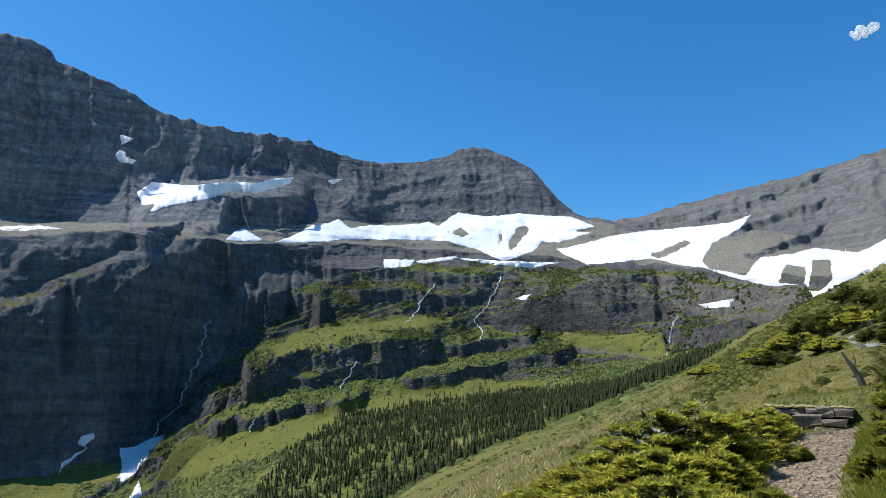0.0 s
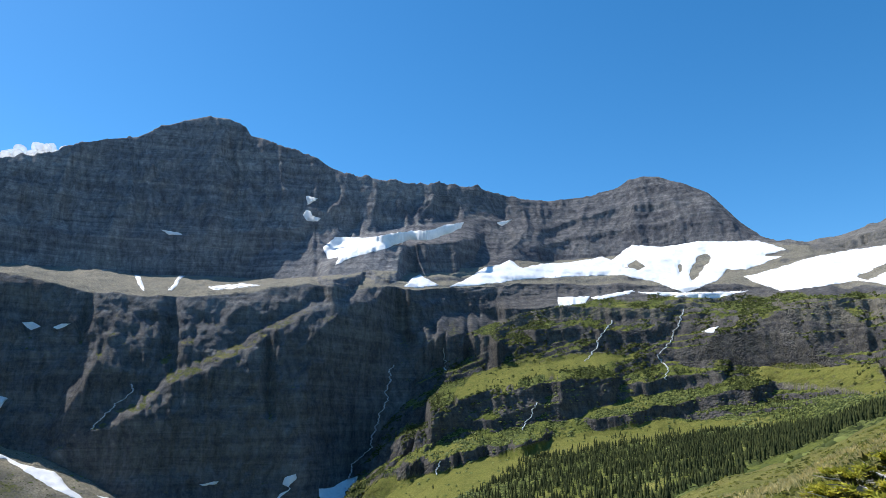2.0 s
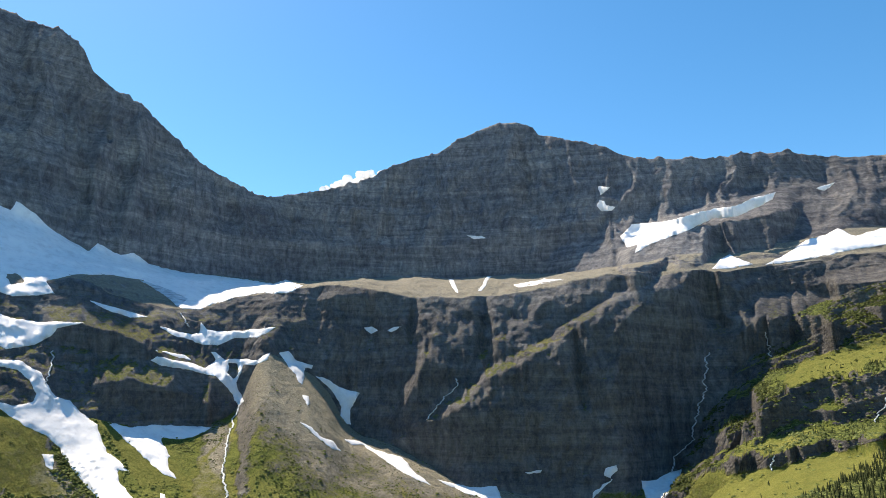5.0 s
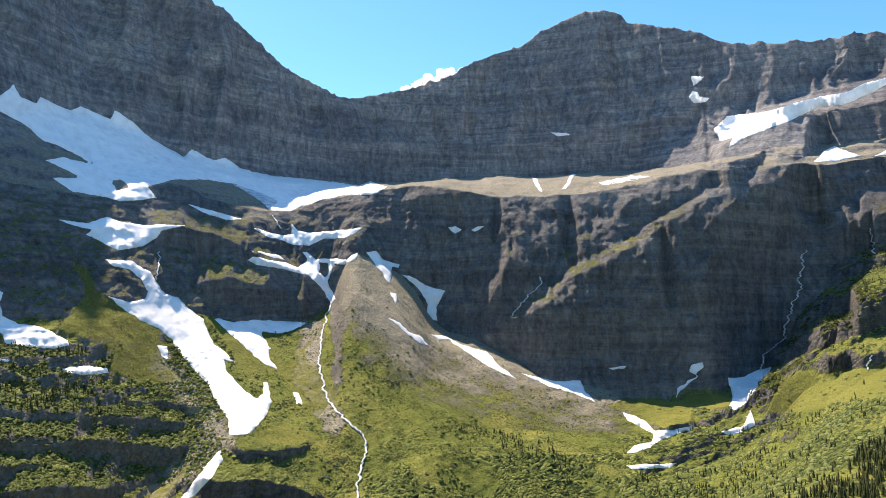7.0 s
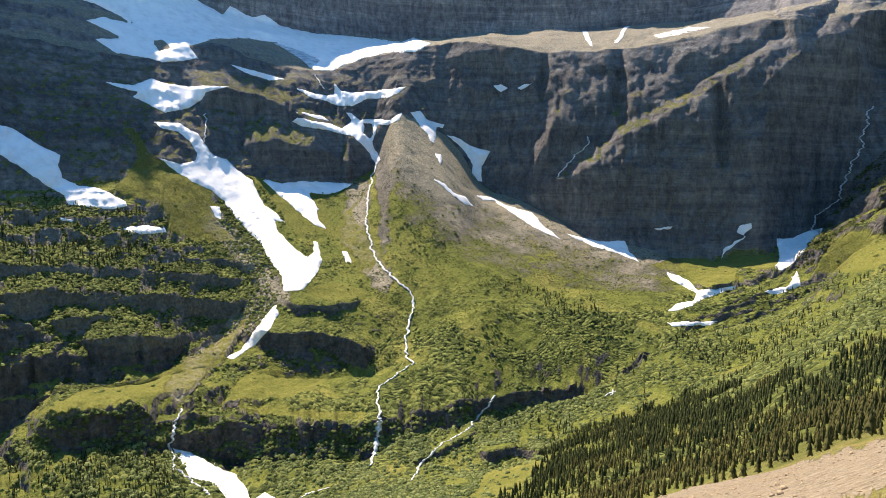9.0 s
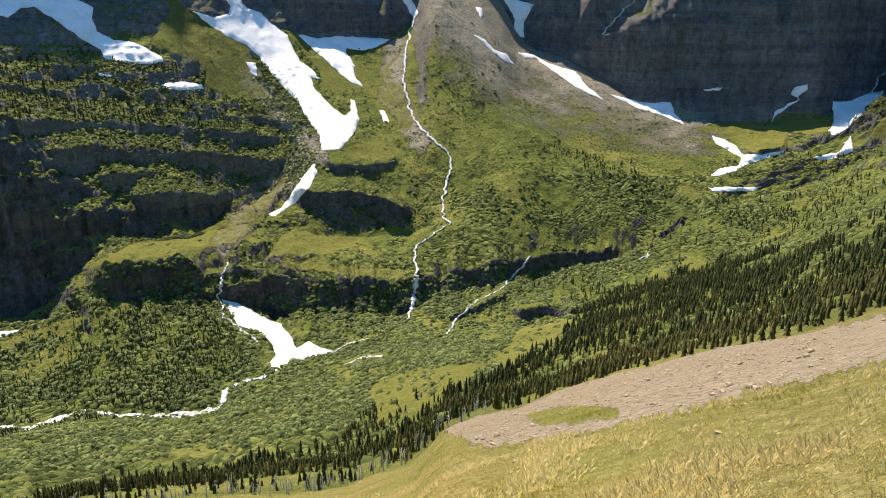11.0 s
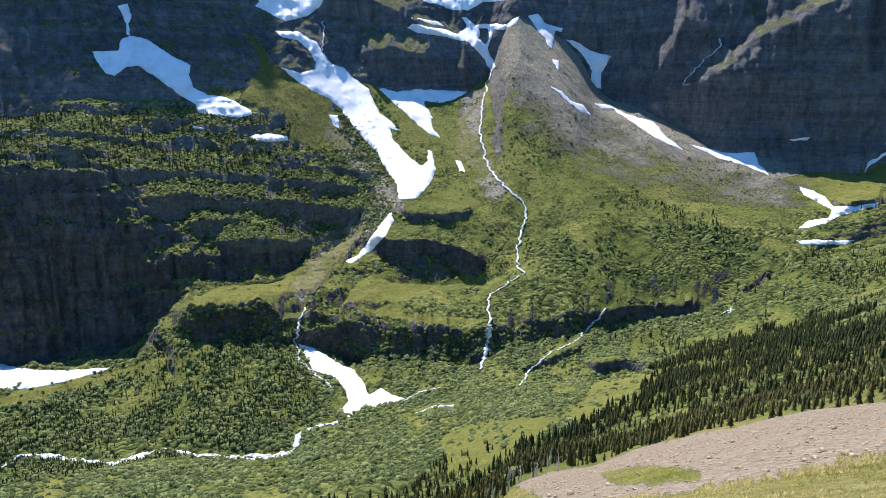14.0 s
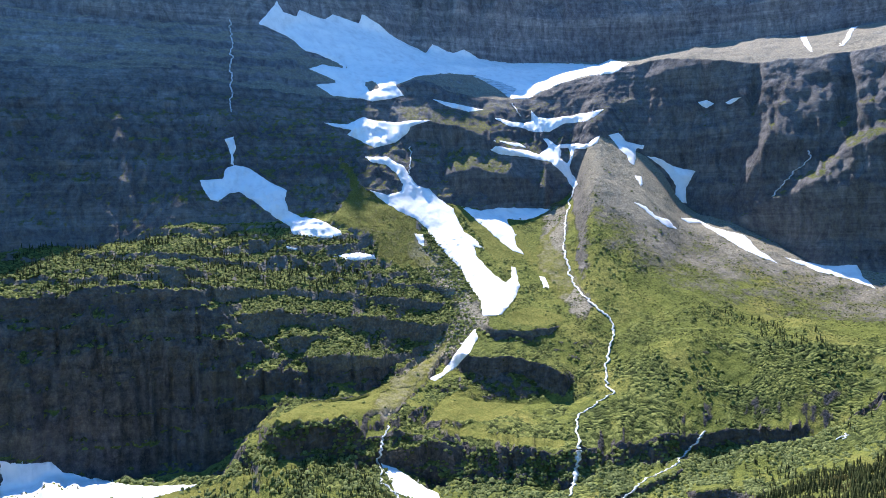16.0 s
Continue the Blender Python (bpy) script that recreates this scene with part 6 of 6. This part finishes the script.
z = -0.15
for course in range(3):
    x = -0.98 + rng.uniform(-0.1, 0.1)
    high = rng.uniform(0.2, 0.28)
    while x < 0.78:
        wide = rng.uniform(0.3, 0.95) * (0.6 if x > 0.5 else 1.0)
        co, faces = slab(rng, wide * 0.99, 0.5, high * rng.uniform(0.7, 1.08))
        part("stone", co + np.array((x + wide / 2, 0.03 * course + rng.uniform(-0.16, 0.12), z + rng.uniform(-0.01, 0.02))), faces, WALL_STONE_MAT, wall)
        x += wide
    z += high
co, faces = [], []
for k in range(25):
    x = -1.15 + k * 0.09
    y = -0.12 + rng.uniform(-0.12, 0.08)
    t = 0.03 + rng.uniform(-0.02, 0.05)
    co += [(x, y, z - 0.02), (x, y - 0.03, z + t * 0.5), (x, y + 0.12, z + t), (x, 0.95, z + t + 0.02), (x, 0.95, z - 0.02)]
for k in range(24):
    faces += [(k * 5 + i, k * 5 + i + 1, k * 5 + i + 6, k * 5 + i + 5) for i in range(4)]
part("turf_edge", co, faces, TURF_EDGE_MAT, wall, "buff trodden turf along the top")
# --- stones of the scree, the trail and the meadow ---
stone_shapes = []
for k in range(5):
    co, faces = block(random.Random(100 + k), (1.0, 0.75, 0.42), 0.22)
    tri = []
    for f in faces:
        tri += [(f[0], f[i], f[i + 1]) for i in range(1, len(f) - 1)]
    stone_shapes.append((co, np.array(tri)))
at, r2 = scatter(gravel * (0.4 + 0.9 * smooth(-24, -30, elev + 0.25 * (BEAR - 40))), 13000, 21)
many("scree_stones", stone_shapes, at, np.clip(r2.lognormal(-2.85, 0.55, len(at)), 0.035, 0.32), r2, PALE_STONE_MAT, "loose pale angular scree stones on the slope", "stones", 1.0, -0.1)
at, r2 = scatter(tread * (RAD < 30), 1600, 22)
many("trail_gravel", stone_shapes, at, np.clip(r2.lognormal(-3.1, 0.5, len(at)), 0.02, 0.16), r2, PALE_STONE_MAT, "small pale gravel stones on the trail", "gravel", 1.0, -0.05)
slope = (SEG <= 2) & ~tread & ~gravel & (RAD > 3.2)
for k in range(70):
    b, d = rng.uniform(14, 62), rng.uniform(5, 60)
    rock = new("rock")
    tagged(rock, "flat pale grey rock lying in the dry grass", "rock", "rocks on the grassy slope")
    co, faces = block(rng, (rng.uniform(0.06, 0.26), rng.uniform(0.06, 0.2), rng.uniform(0.03, 0.08)), 0.24)

    part("stone", co, faces, PALE_STONE_MAT, rock)
    set_down(rock, b, d, rng.uniform(0, 6), 1.0, 0.01)

# --- grass ---


def blade_tuft(seed, blades=5, droop=0.6):
    rng = np.random.RandomState(seed)
    co, faces = [], []
    for k in range(blades):
        q, n, h = rng.uniform(0, 6.28), rng.uniform(0.15, droop), rng.uniform(0.55, 1.0)
        x, y = math.cos(q), math.sin(q)
        w = 0.026
        bx, by = rng.uniform(-0.14, 0.14, 2)
        c = len(co)
        co += [(bx - y * w, by + x * w, 0), (bx + y * w, by - x * w, 0), (bx + x * n * 0.45 + y * w * 0.7, by + y * n * 0.45 - x * w * 0.7, h * 0.7), (bx + x * n, by + y * n, h)]
        faces += [(c, c + 1, c + 2), (c, c + 2, c + 3)]
    return np.array(co), np.array(faces)


BLADES = [blade_tuft(k) for k in range(4)]
streaks = fbm(PX / 3.0, PY / 3.0, 3, 131)
in_view = ((elev > -41) & (elev < -12) & (BEAR > 10) & (BEAR < 92)) | ((BEAR < 6) & (elev > -11))
at, r2 = scatter(slope * in_view * (RAD < 30) * np.clip(0.5 + streaks, 0.05, 1) / np.maximum(RAD, 3) ** 1.2, 16000, 31)
many("grass", BLADES, at, r2.uniform(0.03, 0.075, len(at)), r2, NEAR_GRASS, "yellow-green mountain grass on the steep slope", "grass")
at, r2 = scatter(slope * in_view * (RAD < 34) * (BEAR > 8) * np.clip(streaks * 2 - 0.2, 0, 1) / np.maximum(RAD, 3) ** 1.1, 5000, 32)
many("dry_grass", BLADES, at, r2.uniform(0.04, 0.1, len(at)), r2, STRAW_GRASS, "bleached straw-coloured grass tussocks", "grass")
at, r2 = scatter(slope * in_view * (RAD < 24) * np.clip(0.2 - streaks * 2, 0, 1) / np.maximum(RAD, 3) ** 1.1, 7000, 33)
many("green_grass", BLADES, at, r2.uniform(0.04, 0.1, len(at)), r2, GREEN_GRASS, "short green grass near the trail", "grass")
at, r2 = scatter(slope * in_view * (RAD >= 26) * (RAD < 110) * np.clip(0.4 + streaks, 0, 1) / RAD, 8000, 34)
many("grass", BLADES, at, r2.uniform(0.05, 0.11, len(at)), r2, NEAR_GRASS, "dry yellow grass farther down the slope", "grass")

tussock = np.clip(fbm(PX / 1.6, PY / 1.6, 3, 151) * 2.4 - 0.15, 0, 1)
at, r2 = scatter(slope * (BEAR > 14) * (BEAR < 60) * (RAD < 14) * tussock / np.maximum(RAD, 3), 3800, 41)
many("dry_grass", BLADES, at, r2.uniform(0.08, 0.17, len(at)), r2, STRAW_GRASS, "pale bleached grass tussocks close to the trail", "grass")
hill_side = (SEG <= 2) & ~tread & (BEAR < 4) & (BEAR > -34.8) & (RAD > 8)
at, r2 = scatter(hill_side * (RAD < 75) * np.clip(0.4 + streaks, 0.05, 1) / RAD, 7000, 35)
many("grass", BLADES, at, r2.uniform(0.07, 0.18, len(at)), r2, GREEN_GRASS, "bright yellow-green grass on the hillside above the trail", "grass")
at, r2 = scatter(hill_side * (RAD < 75) * np.clip(streaks * 2 - 0.1, 0, 1) / RAD, 3000, 36)
many("dry_grass", BLADES, at, r2.uniform(0.07, 0.22, len(at)), r2, STRAW_GRASS, "pale dry grass on the hillside", "grass")
at, r2 = scatter(hill_side * (RAD > 24) * (RAD < 75) * np.clip(0.1 + fbm(PX / 6, PY / 6, 3, 141) * 2.0, 0, 1), 2600, 37)
many("heath_scrub", TUFTS, at, r2.uniform(0.18, 0.6, len(at)), r2, DARK_DWARF_MAT, "low green heath shrubs on the hillside", "scrub", 0.7, 0.05)
verge = ((SEG <= 3) & (BEAR > -22) & (BEAR < 15) & (RAD > 16) & (RAD < 300)) * np.clip(0.2 + fbm(PX / 9, PY / 9, 3, 143) * 1.8, 0, 1)
at, r2 = scatter(verge / np.maximum(RAD, 20), 2600, 39)
many("heath_scrub", TUFTS, at, r2.uniform(0.14, 0.42, len(at)) * np.clip(np.hypot(at[:, 0], at[:, 1]) / 50, 0.8, 2.2), r2, DARK_DWARF_MAT, "low green shrubs along the brow of the slope", "scrub", 0.75, 0.05)
at, r2 = scatter(((SEG <= 2) & (BEAR > -20) & (BEAR < 14) & (RAD > 9) & (RAD < 60)) * np.clip(0.3 + streaks, 0, 1) / RAD, 6500, 40)
many("dry_grass", BLADES, at, r2.uniform(0.15, 0.42, len(at)), r2, STRAW_GRASS, "long bleached grass along the brow of the slope", "grass")
at, r2 = scatter((SEG <= 2) & (BEAR < -29.6) & (BEAR > -34.8) & (RAD > 7) & (RAD < 20) & ~tread, 2600, 38)
many("green_grass", BLADES, at, r2.uniform(0.09, 0.22, len(at)), r2, GREEN_GRASS, "tall green grass on the bank beside the trail", "grass")

# --- clouds far behind the ridge ---
CLOUD = Shade("cloud", 1.0, 0.0)
CLOUD.colour((0.97, 0.97, 0.98))
lit = CLOUD.node("ShaderNodeBsdfTranslucent", Color=(0.95, 0.95, 0.95, 1))
both = CLOUD.node("ShaderNodeMixShader", Fac=0.65)
CLOUD.link(CLOUD.bsdf.outputs[0], both.inputs[1])
CLOUD.link(lit.outputs[0], both.inputs[2])
thin = CLOUD.node("ShaderNodeMixShader", Fac=0.5)
CLOUD.link(both.outputs[0], thin.inputs[1])
CLOUD.link(CLOUD.node("ShaderNodeBsdfTransparent").outputs[0], thin.inputs[2])
CLOUD.link(thin.outputs[0], CLOUD.t.nodes["Material Output"].inputs["Surface"])


def cloud(seed, bearing, height, wide, tall, puffs, rise, label):
    rng = random.Random(seed)
    bm = bmesh.new()
    for k in range(puffs):
        t = rng.uniform(-1, 1)
        b, h = bearing - t * wide, height + rise * t + rng.uniform(-0.5, 1.0) * tall * (1 - t * t)
        r = 4300 + rng.uniform(-120, 120)
        p = toward(b, h) * r
        size = radians(rng.uniform(0.5, 0.95) * tall * (1 - 0.55 * t * t)) * r
        bmesh.ops.create_icosphere(bm, subdivisions=3, radius=size, matrix=Matrix.Translation(p))
    for v in bm.verts:
        v.co += noise.noise_vector(v.co / 60.0) * 14 + noise.noise_vector(v.co / 16.0) * 3
    me = bpy.data.meshes.new("cloud")
    bm.to_mesh(me)
    bm.free()
    me.materials.append(CLOUD.m)
    for poly in me.polygons:
        poly.use_smooth = True
    return tagged(new("cloud", me), label, "cloud")


cloud(3, 46.4, 18.75, 2.9, 0.5, 44, 0.75, "bright white cumulus cloud behind the mountain ridge")
cloud(4, -33.0, 24.5, 0.85, 0.42, 18, 0.1, "small torn white cloud in the blue sky")
